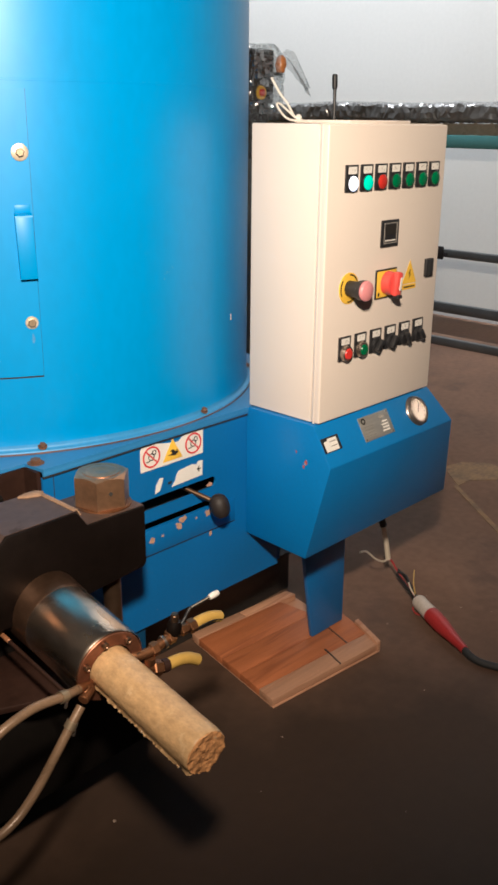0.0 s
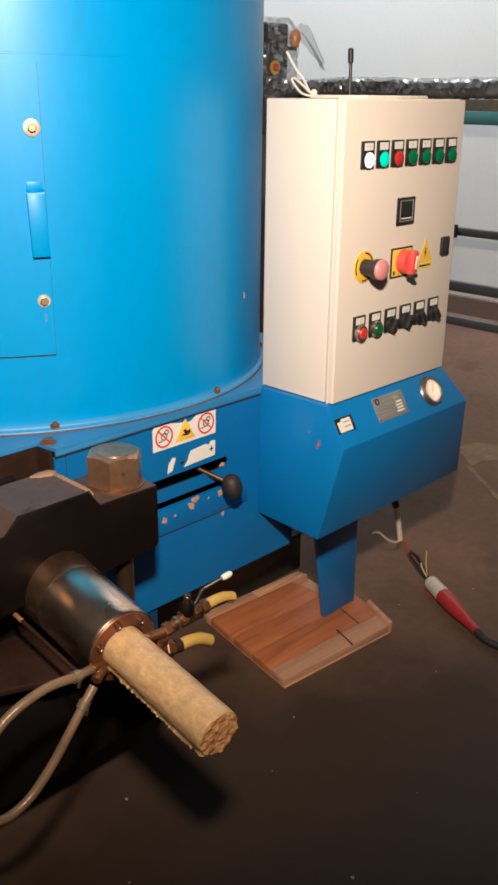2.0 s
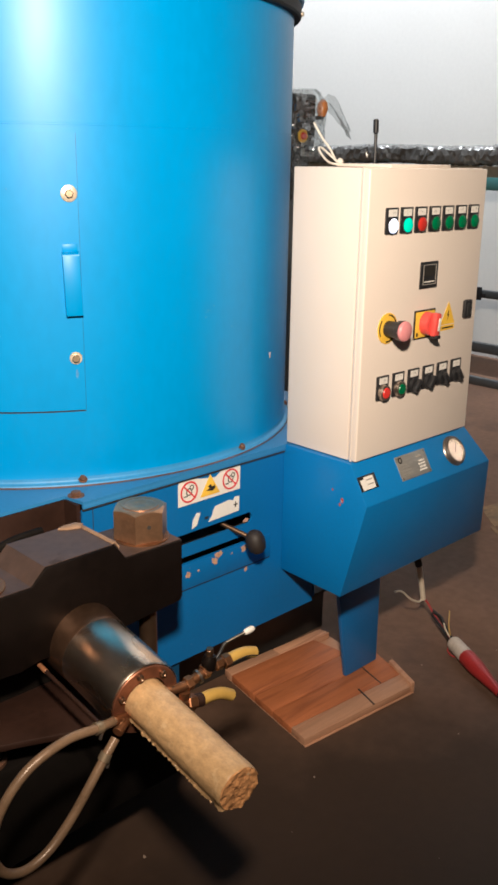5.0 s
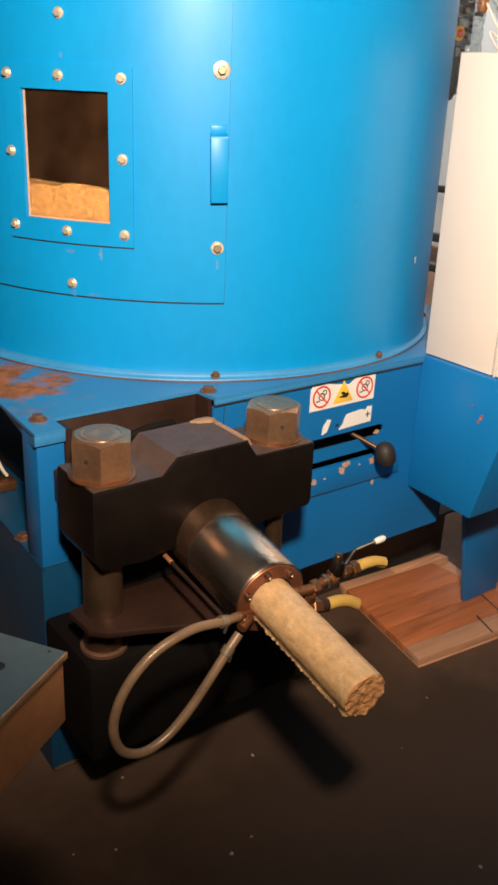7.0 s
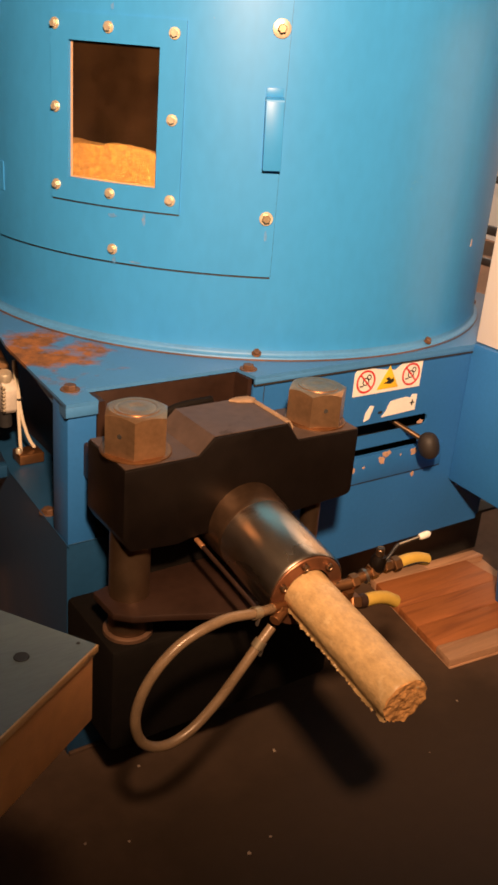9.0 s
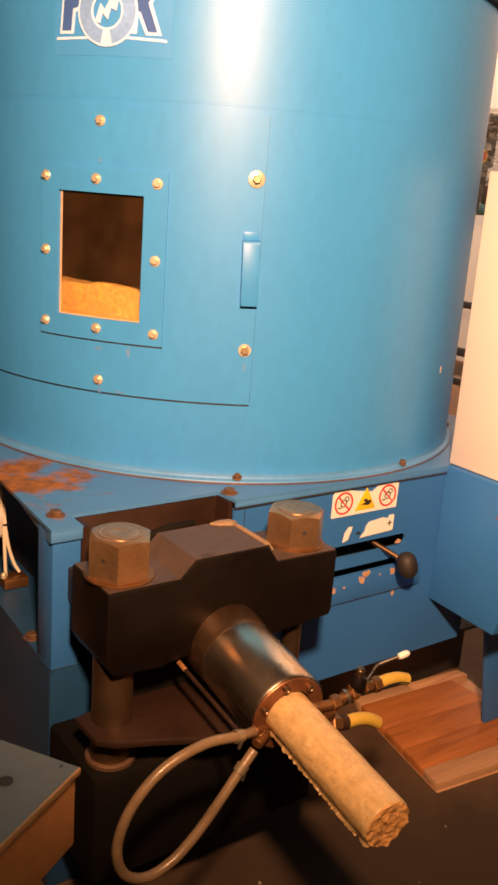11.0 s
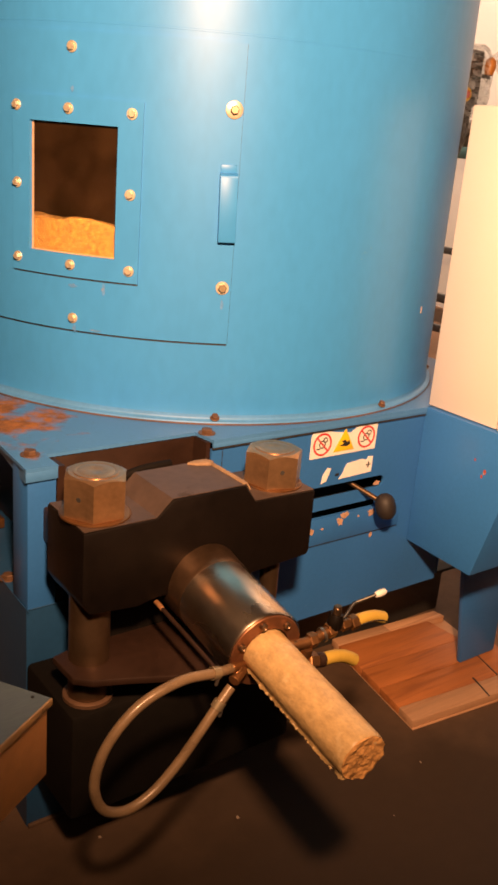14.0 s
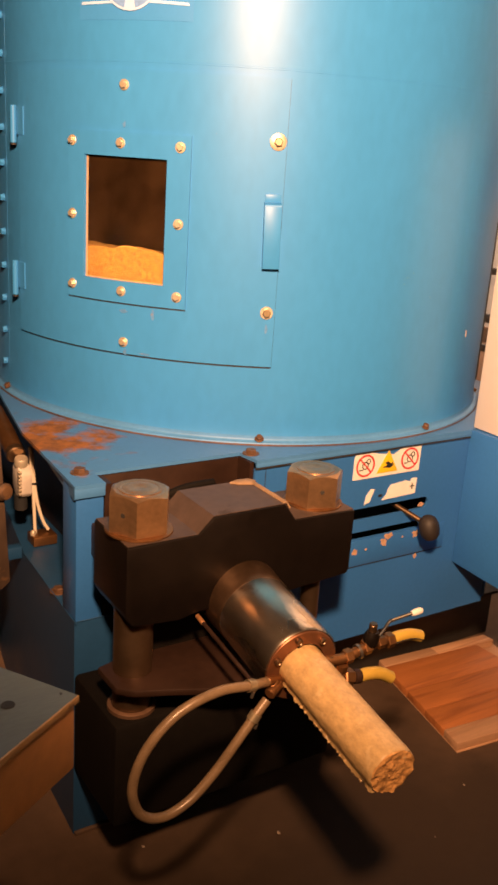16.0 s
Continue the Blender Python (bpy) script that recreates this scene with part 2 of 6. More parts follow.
chip_wood = material("dusty_splinter", (0.27, 0.17, 0.10), 0.8, 0, 0.35, 60, 220, 0.4)
chip_tan = material("chipped_undercoat", (0.50, 0.30, 0.20), 0.7, 0, 0.3, 50, 200, 0.15, (0.30, 0.13, 0.07), 0.3, 110, 0.7)
red_primer = material("red_primer", (0.36, 0.07, 0.06), 0.6, 0, 0.3, 60, 300, 0.1, (0.62, 0.55, 0.5), 0.45, 190, 0.6)
black_ink = material("black_ink", (0.02, 0.018, 0.015), 0.5, 0, 0.06, 30, 160, 0)
grey_ink = material("grey_ink", (0.3, 0.28, 0.25), 0.5, 0, 0.06, 30, 160, 0)
yellow_ink = material("yellow_ink", (0.80, 0.50, 0.02), 0.5, 0, 0.06, 30, 160, 0)
red_plastic = material("red_plastic", (0.60, 0.035, 0.02), 0.35, 0, 0.06, 20, 160, 0.05)
plug_red = material("scuffed_red_rubber", (0.33, 0.022, 0.018), 0.5, 0, 0.2, 18, 160, 0.15, (0.16, 0.03, 0.025), 0.25, 30, 0.6)
red_orange = material("orange_red_plastic", (0.66, 0.075, 0.055), 0.35, 0, 0.06, 20, 160, 0.05)
pink_plastic = material("faded_pink_plastic", (0.62, 0.25, 0.26), 0.4, 0, 0.06, 20, 160, 0.05)
green_plastic = material("green_lens", (0.01, 0.13, 0.045), 0.22, 0, 0.06, 20, 160, 0.03)
red_lens = material("red_lens", (0.42, 0.025, 0.012), 0.22, 0, 0.06, 20, 160, 0.03)
white_lit = lit("white_lens_lit", (1.0, 0.98, 0.95), 1.0, (0.85, 0.85, 0.85))
green_lit = lit("green_lens_lit", (0.06, 0.8, 0.45), 0.4, (0.02, 0.5, 0.26))
silver = material("brushed_nameplate", (0.52, 0.50, 0.46), 0.38, 0.7, 0.16, 14, 200, 0.06, stretch=(1, 8, 8))
chrome = material("chrome_bezel", (0.36, 0.30, 0.25), 0.30, 0.9, 0.1, 20, 120, 0.03)
dial_face = material("dial_face", (0.56, 0.48, 0.41), 0.45, 0, 0.05, 30, 160, 0)
glass = glass_material("clear_glass")


def dusty_glass():
    """Glass with an uneven film of brown wood dust on it."""
    m = glass_material("dusty_glass")
    n, l = m.node_tree.nodes, m.node_tree.links
    p, out = n["Principled BSDF"], n["Material Output"]
    dust, mix, no, cut, co = n.new("ShaderNodeBsdfDiffuse"), n.new("ShaderNodeMixShader"), n.new("ShaderNodeTexNoise"), n.new("ShaderNodeMapRange"), n.new("ShaderNodeTexCoord")
    dust.inputs["Color"].default_value = (0.15, 0.076, 0.034, 1)
    no.inputs["Scale"].default_value, no.inputs["Detail"].default_value = 11, 6
    l.new(co.outputs["Object"], no.inputs["Vector"])
    cut.inputs[1].default_value, cut.inputs[2].default_value, cut.inputs[3].default_value, cut.inputs[4].default_value = 0.3, 0.7, 0.015, 0.12
    l.new(no.outputs["Fac"], cut.inputs[0])
    l.new(cut.outputs[0], mix.inputs[0])
    l.new(p.outputs[0], mix.inputs[1])
    l.new(dust.outputs[0], mix.inputs[2])
    l.new(mix.outputs[0], out.inputs["Surface"])
    return m


dark_bolt = material("dark_bolt_head", (0.40, 0.31, 0.20), 0.4, 0.7, 0.2, 40, 150, 0.15)
pane_glass = dusty_glass()
pane_seal = material("pale_window_seal", (0.50, 0.32, 0.20), 0.6, 0, 0.25, 20, 120, 0.15, (0.3, 0.15, 0.08), 0.15, 30)
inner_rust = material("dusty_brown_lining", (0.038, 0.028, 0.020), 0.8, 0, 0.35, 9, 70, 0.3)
hose_mat = material("braided_hose", (0.225, 0.145, 0.083), 0.32, 0.1, 0.22, 40, 400, 0.4, stretch=(1, 1, 1))
yellow_hose = material("yellow_hose", (0.46, 0.29, 0.05), 0.45, 0, 0.12, 30, 200, 0.1)
white_plastic = material("white_plastic", (0.70, 0.66, 0.60), 0.4, 0, 0.06, 25, 150, 0.05)
dirty_white = material("dirty_white_plastic", (0.52, 0.46, 0.40), 0.5, 0, 0.2, 30, 150, 0.1, (0.20, 0.14, 0.10), 0.3, 45, 0.6, spot_soft=0.12)
cream_cable = material("cream_cable", (0.62, 0.54, 0.42), 0.5, 0, 0.08, 25, 150, 0.08)
fibre = material("pressed_sawdust", (0.53, 0.340, 0.155), 0.38, 0, 0.24, 95, 300, 0.65, (0.67, 0.48, 0.26), 0.50, 40, 0.34, stretch=(1, 0.6, 1), bump_size=0.0015, spot_soft=0.16)
fibre_end = material("broken_sawdust", (0.52, 0.255, 0.085), 0.85, 0, 0.35, 90, 420, 0.3, (0.62, 0.42, 0.22), 0.3, 90, 0.8, bump_size=0.002)
sawdust = material("loose_sawdust", (0.275, 0.127, 0.019), 0.85, 0, 0.5, 110, 320, 0.9, (0.38, 0.22, 0.08), 0.25, 45, 0.8, bump_size=0.003, spot_soft=0.12)
pine = wood_grain("board_wood", (0.39, 0.13, 0.038), (0.25, 0.078, 0.024), 5)
pale_pine = wood_grain("pale_sawn_wood", (0.50, 0.275, 0.155), (0.37, 0.17, 0.085), 7)
table_paint = material("worn_grey_green_paint", (0.080, 0.098, 0.090), 0.5, 0, 0.25, 8, 90, 0.2, (0.03, 0.034, 0.032), 0.25, 12, stretch=(1, 5, 1))
table_edge = material("rusted_table_edge", (0.60, 0.25, 0.075), 0.65, 0, 0.2, 9, 80, 0.25, (0.22, 0.09, 0.03), 0.1, 20)
bracket_rust = material("rusted_bracket", (0.085, 0.05, 0.032), 0.65, 0.2, 0.6, 11, 60, 0.5, (0.15, 0.075, 0.035), 0.4, 20, stretch=(1, 1, 0.3))
floor_mat = material("stained_concrete", (0.178, 0.105, 0.067), 0.72, 0, 0.3, 2.2, 34, 0.35, (0.105, 0.060, 0.038), 0.5, 3.2, 0.6, bump_size=0.003, rough_vary=0.2, spot_soft=0.16)
# Oil before the press, widened so floor shade is in the colour too.
oil_shaded(floor_mat, (-0.40, -0.85, 0.0), 0.66, 1.55, (0.031, 0.0196, 0.0122))
floor_mat.node_tree.nodes["Principled BSDF"].inputs["Specular IOR Level"].default_value = 0.22
wall_mat = material("white_wall_paint", (0.76, 0.76, 0.73), 0.7, 0, 0.04, 0.8, 40, 0.2)
# Dark grey for walls and ceiling, chosen to cut bounced light.
far_mat = material("bounce_cutting_grey", (0.10, 0.095, 0.085), 0.85, 0, 0.15, 0.8, 30, 0.3)
teal_paint = material("teal_paint", (0.10, 0.26, 0.27), 0.45, 0, 0.12, 5, 90, 0.1)
grey_rail = material("grey_steel_rail", (0.12, 0.13, 0.135), 0.4, 0.5, 0.2, 8, 90, 0.1)
wrap_film = material("stretch_film", (0.15, 0.15, 0.145), 0.2, 0.0, 0.35, 5, 20, 0.5, (0.30, 0.30, 0.29), 0.4, 7, 0.2, stretch=(1, 0.5, 1), bump_size=0.02, rough_vary=0.06)
wrap_film.node_tree.nodes["Principled BSDF"].inputs["Specular IOR Level"].default_value = 1.0
black_steel.node_tree.nodes["Principled BSDF"].inputs["Specular IOR Level"].default_value = 0.3
film_on_black = material("film_over_black", (0.035, 0.035, 0.034), 0.12, 0.0, 0.5, 30, 90, 1.0, stretch=(1, 1, 0.6), bump_size=0.05, rough_vary=0.08)
film_on_black.node_tree.nodes["Principled BSDF"].inputs["Specular IOR Level"].default_value = 1.0


def film_material():
    """Thin clear film: mostly see-through, with a gloss on its folds."""
    m = bpy.data.materials.new("loose_clear_film")
    m.use_nodes = True
    n, l = m.node_tree.nodes, m.node_tree.links
    t, g, f, mix, add = n.new("ShaderNodeBsdfTransparent"), n.new("ShaderNodeBsdfGlossy"), n.new("ShaderNodeBsdfDiffuse"), n.new("ShaderNodeMixShader"), n.new("ShaderNodeMixShader")
    t.inputs[0].default_value = (0.92, 0.94, 0.94, 1)
    g.inputs["Roughness"].default_value = 0.06
    f.inputs[0].default_value = (0.55, 0.57, 0.56, 1)
    add.inputs[0].default_value, mix.inputs[0].default_value = 0.9, 0.30
    l.new(f.outputs[0], add.inputs[1])
    l.new(g.outputs[0], add.inputs[2])
    l.new(t.outputs[0], mix.inputs[1])
    l.new(add.outputs[0], mix.inputs[2])
    l.new(mix.outputs[0], n["Material Output"].inputs["Surface"])
    return m


clear_film = film_material()
lamp_orange = material("orange_lens", (0.62, 0.24, 0.06), 0.3, 0, 0.1, 20, 160, 0.03)
bed_slats = material("pale_slats", (0.30, 0.27, 0.21), 0.6, 0, 0.25, 9, 80, 0.2)
# Lighter steel for the bridge's top: lamplight from above is in the colour.
lit_top = material("lit_top_steel", (0.072, 0.046, 0.036), 0.6, 0.15, 0.4, 9, 60, 0.3, (0.045, 0.026, 0.018), 0.35, 12)
boss_steel = material("oiled_brown_steel", (0.17, 0.10, 0.06), 0.36, 0.9, 0.4, 12, 70, 0.25, (0.06, 0.03, 0.018), 0.3, 14)
# Very dark steel with hardly any gloss.
dead_black = material("dead_black_steel", (0.006, 0.0045, 0.0035), 0.75, 0.1, 0.35, 8, 70, 0.3)
dead_black.node_tree.nodes["Principled BSDF"].inputs["Specular IOR Level"].default_value = 0.12
# Dark colour for shade in holes, slots and gaps, and for joints.
shade_dark = material("dark_shade_and_joints", (0.027, 0.023, 0.020), 0.6, 0, 0.3, 9, 70, 0.2)
logo_white = material("logo_white", (0.42, 0.60, 0.88), 0.4, 0, 0.06, 20, 160, 0)
crumb_mat = material("trodden_crumbs", (0.34, 0.25, 0.18), 0.8, 0, 0.3, 60, 200, 0.3)
pale_lip = material("bare_worn_edge", (0.50, 0.27, 0.10), 0.6, 0, 0.4, 20, 90, 0.3, (0.16, 0.08, 0.035), 0.45, 30)
drum_stain = material("rust_drip_stain", (0.06, 0.23, 0.52), 0.6, 0, 0.3, 60, 200, 0.1, (0.13, 0.21, 0.36), 0.5, 120)
logo_violet = material("logo_violet", (0.035, 0.10, 0.33), 0.4, 0, 0.06, 20, 160, 0)
logo_grey = material("logo_grey", (0.15, 0.31, 0.64), 0.4, 0, 0.3, 9, 160, 0)
logo_back = material("logo_backing_blue", (0.026, 0.245, 0.62), 0.45, 0, 0.05, 9, 160, 0)
floor_yellow = material("worn_yellow_marking", (0.25, 0.155, 0.068), 0.7, 0, 0.4, 14, 90, 0.2, (0.135, 0.083, 0.055), 0.72, 22, 0.7, spot_soft=0.22)

# ---- mesh helpers ----


def finish(bm, angle=35):
    bmesh.ops.remove_doubles(bm, verts=bm.verts, dist=1e-6)
    bmesh.ops.recalc_face_normals(bm, faces=bm.faces)
    me = bpy.data.meshes.new("mesh")
    bm.to_mesh(me)
    bm.free()
    for f in me.polygons:
        f.use_smooth = True
    me.set_sharp_from_angle(angle=radians(angle))
    return me


def part(name, bm, mat, parent=None, label="", angle=35):
    me = finish(bm, angle) if isinstance(bm, bmesh.types.BMesh) else bm
    if not me.materials:
        me.materials.append(mat)
    ob = new(name, me)
    if parent:
        ob.parent = parent
    if label:
        ob["label"] = label
    return ob


def thing(name, label, category, group="", kind=""):
    return tagged(new(name), label, category, group, kind)


def structure(name, bm, mat, label, category):
    return tagged(part(name, bm, mat), label, category, kind="structure")


def box(x0, x1, y0, y1, z0, z1, bevel=0.0, bm=None, segments=2):
    own = bmesh.new()
    bmesh.ops.create_cube(own, size=1)
    for v in own.verts:
        v.co = Vector(((x0 + x1) / 2 + v.co.x * (x1 - x0), (y0 + y1) / 2 + v.co.y * (y1 - y0), (z0 + z1) / 2 + v.co.z * (z1 - z0)))
    if bevel:
        bmesh.ops.bevel(own, geom=list(own.edges), offset=bevel, segments=segments, profile=0.5, affect="EDGES")
    return merge(bm, own)


def merge(bm, own):
    if bm is None:
        return own
    me = bpy.data.meshes.new("tmp")
    own.to_mesh(me)
    own.free()
    bm.from_mesh(me)
    bpy.data.meshes.remove(me)
    return bm


def prism(points, thick, axis="y", at=0.0, bevel=0.0, bm=None):
    """A flat outline (two coordinates) given thickness along an axis, from at to at + thick."""
    own = bmesh.new()
    put = {"x": lambda a, b, c: (c, a, b), "y": lambda a, b, c: (a, c, b), "z": lambda a, b, c: (a, b, c)}[axis]
    lo = [own.verts.new(put(a, b, at)) for a, b in points]
    hi = [own.verts.new(put(a, b, at + thick)) for a, b in points]
    k = len(points)
    own.faces.new(lo)
    own.faces.new(hi)
    for i in range(k):
        own.faces.new((lo[i], lo[(i + 1) % k], hi[(i + 1) % k], hi[i]))
    bmesh.ops.recalc_face_normals(own, faces=own.faces)
    if bevel:
        bmesh.ops.bevel(own, geom=list(own.edges), offset=bevel, segments=2, profile=0.5, affect="EDGES")
    return merge(bm, own)


def lathe(profile, base, way, seg=32, bm=None):
    """Turns a profile of (distance along, radius) about the line from base in the given direction."""
    own = bmesh.new()
    way = Vector(way).normalized()
    q = way.to_track_quat("Z", "Y").to_matrix()
    rings = []
    for d, r in profile:
        if r <= 1e-6:
            rings.append([own.verts.new(Vector(base) + q @ Vector((0, 0, d)))])
        else:
            rings.append([own.verts.new(Vector(base) + q @ Vector((r * math.cos(a), r * math.sin(a), d)))
                          for a in [2 * math.pi * i / seg for i in range(seg)]])
    for a, b in zip(rings, rings[1:]):
        for i in range(seg):
            j = (i + 1) % seg
            if len(a) == 1 and len(b) == 1:
                continue
            if len(a) == 1:
                own.faces.new((a[0], b[i], b[j]))
            elif len(b) == 1:
                own.faces.new((a[i], a[j], b[0]))
            else:
                own.faces.new((a[i], a[j], b[j], b[i]))
    return merge(bm, own)


def rod(p0, p1, r, seg=16, bevel=0.001, bm=None):
    length = (Vector(p1) - Vector(p0)).length
    return lathe([(0, 0), (0, r - bevel), (bevel, r), (length - bevel, r), (length, r - bevel), (length, 0)],
                 p0, Vector(p1) - Vector(p0), seg, bm)


def spline(points, steps=8):
    """A smooth line through the points."""
    p = [Vector(points[0])] + [Vector(a) for a in points] + [Vector(points[-1])]
    out = []
    for i in range(1, len(p) - 2):
        for k in range(steps):
            t = k / steps
            out.append(0.5 * (2 * p[i] + (p[i + 1] - p[i - 1]) * t + (2 * p[i - 1] - 5 * p[i] + 4 * p[i + 1] - p[i + 2]) * t * t
                              + (3 * p[i] - p[i - 1] - 3 * p[i + 1] + p[i + 2]) * t ** 3))
    return out + [p[-2]]


def tube(points, r, seg=12, steps=8, bm=None):
    own = bmesh.new()
    line = spline(points, steps) if steps else [Vector(a) for a in points]
    rings, up = [], None
    for i, c in enumerate(line):
        way = (line[min(i + 1, len(line) - 1)] - line[max(i - 1, 0)]).normalized()
        if up is None:
            up = way.orthogonal().normalized()
        up = (up - way * up.dot(way)).normalized()
        side = way.cross(up)
        rr = r(i / (len(line) - 1)) if callable(r) else r
        rings.append([own.verts.new(c + rr * (math.cos(a) * up + math.sin(a) * side)) for a in [2 * math.pi * k / seg for k in range(seg)]])
    for a, b in zip(rings, rings[1:]):
        for k in range(seg):
            own.faces.new((a[k], a[(k + 1) % seg], b[(k + 1) % seg], b[k]))
    own.faces.new(rings[0])
    own.faces.new(rings[-1])
    return merge(bm, own)


def placed(bm, m):
    bmesh.ops.transform(bm, matrix=m, verts=bm.verts)
    return bm


def facing(place, normal, spin=0.0):
    """A pose at a place whose z axis points along the normal and whose y axis points up as far as it can."""
    n = Vector(normal).normalized()
    x = Vector((0, 0, 1)).cross(n).normalized()
    y = n.cross(x)
    m = Matrix((x, y, n)).transposed().to_4x4()
    return Matrix.Translation(place) @ m @ Matrix.Rotation(radians(spin), 4, "Z")


def hex_bolt(washer, head, high, thin=0.002):
    bm = lathe([(0, 0), (0, washer), (thin * 0.7, washer), (thin, washer * 0.94), (thin, 0)], (0, 0, 0), (0, 0, 1), 24)
    lathe([(thin, 0), (thin, head), (thin + high * 0.8, head), (thin + high, head * 0.86), (thin + high, 0)], (0, 0, 0), (0, 0, 1), 6, bm)
    return finish(bm, 25)


def ring_flat(r0, r1, thick, seg=28, bm=None):
    return lathe([(0, r0), (0, r1), (thick, r1), (thick, r0), (0, r0)], (0, 0, 0), (0, 0, 1), seg, bm)

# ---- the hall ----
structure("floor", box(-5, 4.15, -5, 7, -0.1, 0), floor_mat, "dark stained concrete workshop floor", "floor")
structure("wall_east", box(4.15, 4.35, -5, 7, 0, 3.3), wall_mat, "plain white painted wall of the hall", "wall")
structure("wall_north", box(-5, 4.15, 7, 7.2, 0, 3.3), far_mat, "bare grey wall of the hall", "wall")
# Unseen upper walls, added dark so the lamp's light doesn't bounce back.
structure("unseen_upper_east", box(4.15, 4.35, -5, 7, 3.3, 6.6), far_mat, "unseen upper wall, added dark to cut bounced light", "wall")
structure("unseen_upper_north", box(-5, 4.15, 7, 7.2, 3.3, 6.6), far_mat, "unseen upper wall, added dark to cut bounced light", "wall")
# Unseen walls and ceiling close the hall, dark to keep fill low.
structure("wall_west", box(-5.2, -5, -5, 7, 0, 6.6), far_mat, "unseen grey wall closing the hall, dark against bounced light", "wall")
structure("wall_south", box(-5, 4.15, -5.2, -5, 0, 6.6), far_mat, "unseen grey wall closing the hall, dark against bounced light", "wall")
structure("ceiling", box(-5.2, 4.35, -5.2, 7.2, 6.6, 6.75), far_mat, "unseen grey ceiling, dark against bounced light", "ceiling")
mark = prism([(1.148, -0.085), (1.172, -0.085), (1.448, 0.270), (1.426, 0.272)], 0.002, "z", 0.0)
prism([(1.44, 0.262), (1.52, 0.262), (1.60, 0.190), (1.72, 0.20), (1.74, 0.30), (1.67, 0.385), (1.58, 0.41), (1.53, 0.36)], 0.002, "z", 0.0, bm=mark)
structure("floor_marking", mark, floor_yellow, "worn yellow marking on the concrete floor", "marking")

# ---- machine base ----
base = thing("machine_base", "blue painted steel base of a briquetting press, rusted at its corner", "machine base")


def base_top():
    outline = [(-0.892, -0.006), (-0.838, -0.006), (-0.838, 0.045), (-0.548, 0.045), (-0.541, -0.006), (0.14, -0.006),
               (0.36, 0.02), (0.36, 1.45), (-0.70, 1.45), (-0.775, 0.92), (-0.876, 0.30)]
    return prism(outline, 0.006, "z", 0.685)


top_plate = part("top_plate", base_top(), blue_plate, base, "blue top plate with a brown rust patch")
part("front_lip", box(-0.892, -0.838, -0.006, 0.0, 0.668, 0.685, 0.001), blue_plate, top_plate)
part("side_lip", prism([(-0.8912, 0.0006), (-0.887, 0.0006), (-0.771, 0.92), (-0.775, 0.92)], 0.0195, "z", 0.6652), blue_plate, top_plate)
part("front_lip", box(-0.541, 0.004, -0.006, 0.0, 0.676, 0.685, 0.001), blue_plate, top_plate)
part("lip_seam", box(-0.541, 0.004, -0.0042, -0.0004, 0.6722, 0.6758), shade_dark, top_plate, "dark seam under the plate's lip")


def sheet_with_slots(xs, zs, gone, y0, y1):
    """A flat sheet in cells, with some cells cut out."""
    own = bmesh.new()
    v = {(i, j, k): own.verts.new((x, y, z)) for i, x in enumerate(xs) for j, z in enumerate(zs) for k, y in ((0, y0), (1, y1))}
    solid = {(i, j) for i in range(len(xs) - 1) for j in range(len(zs) - 1)} - set(gone)
    for i, j in solid:
        for k in (0, 1):
            own.faces.new([v[p, q, k] for p, q in ((i, j), (i + 1, j), (i + 1, j + 1), (i, j + 1))])
        for (p, q), ((e, f), (g, h)) in {(-1, 0): ((i, j), (i, j + 1)), (1, 0): ((i + 1, j), (i + 1, j + 1)), (0, -1): ((i, j), (i + 1, j)), (0, 1): ((i, j + 1), (i + 1, j + 1))}.items():
            if (i + p, j + q) not in solid:
                own.faces.new((v[e, f, 0], v[g, h, 0], v[g, h, 1], v[e, f, 1]))
    return own


def front_panel():
    """The front sheet: two slots with rounded ends."""
    bm = sheet_with_slots([-0.5405, -0.46, -0.110, -0.094, 0.12], [0.256, 0.4845, 0.5005, 0.5275, 0.5525, 0.672], [(1, 1), (1, 3), (2, 3)], 0.0, 0.005)
    for x, z0, z1 in ((-0.094, 0.5275, 0.5525), (-0.110, 0.4845, 0.5005)):
        r = (z1 - z0) / 2
        for side in (1, -1):
            arc = [(x - r + r * math.sin(radians(a)), z0 + r + side * r * math.cos(radians(a))) for a in (0, 18, 36, 54, 72, 90)]
            merge(bm, prism([(x, z0 + r + side * r)] + arc, 0.005, "y", 0.0))
    return bm


part("panel_end", box(-0.64, -0.5412, 0.0, 0.005, 0.256, 0.60), blue_base, base)
panel = part("front_panel", front_panel(), blue_base, base, "blue front sheet with two dark lever slots")
part("panel_joint", box(-0.5176, -0.5164, -0.0006, 0.0, 0.60, 0.672), shade_dark, panel, "thin upright joint in the front sheet")
part("cover_plate", box(-0.40, -0.036, -0.0035, -0.0005, 0.426, 0.482, 0.0008), blue_base, panel, "narrow blue cover plate under the slots")
part("plate_shadow_gap", box(-0.40, -0.036, -0.0020, -0.0004, 0.4235, 0.4255), shade_dark, panel)
part("panel_seam", box(-0.447, -0.445, -0.0012, -0.0002, 0.56, 0.672), shade_dark, panel)
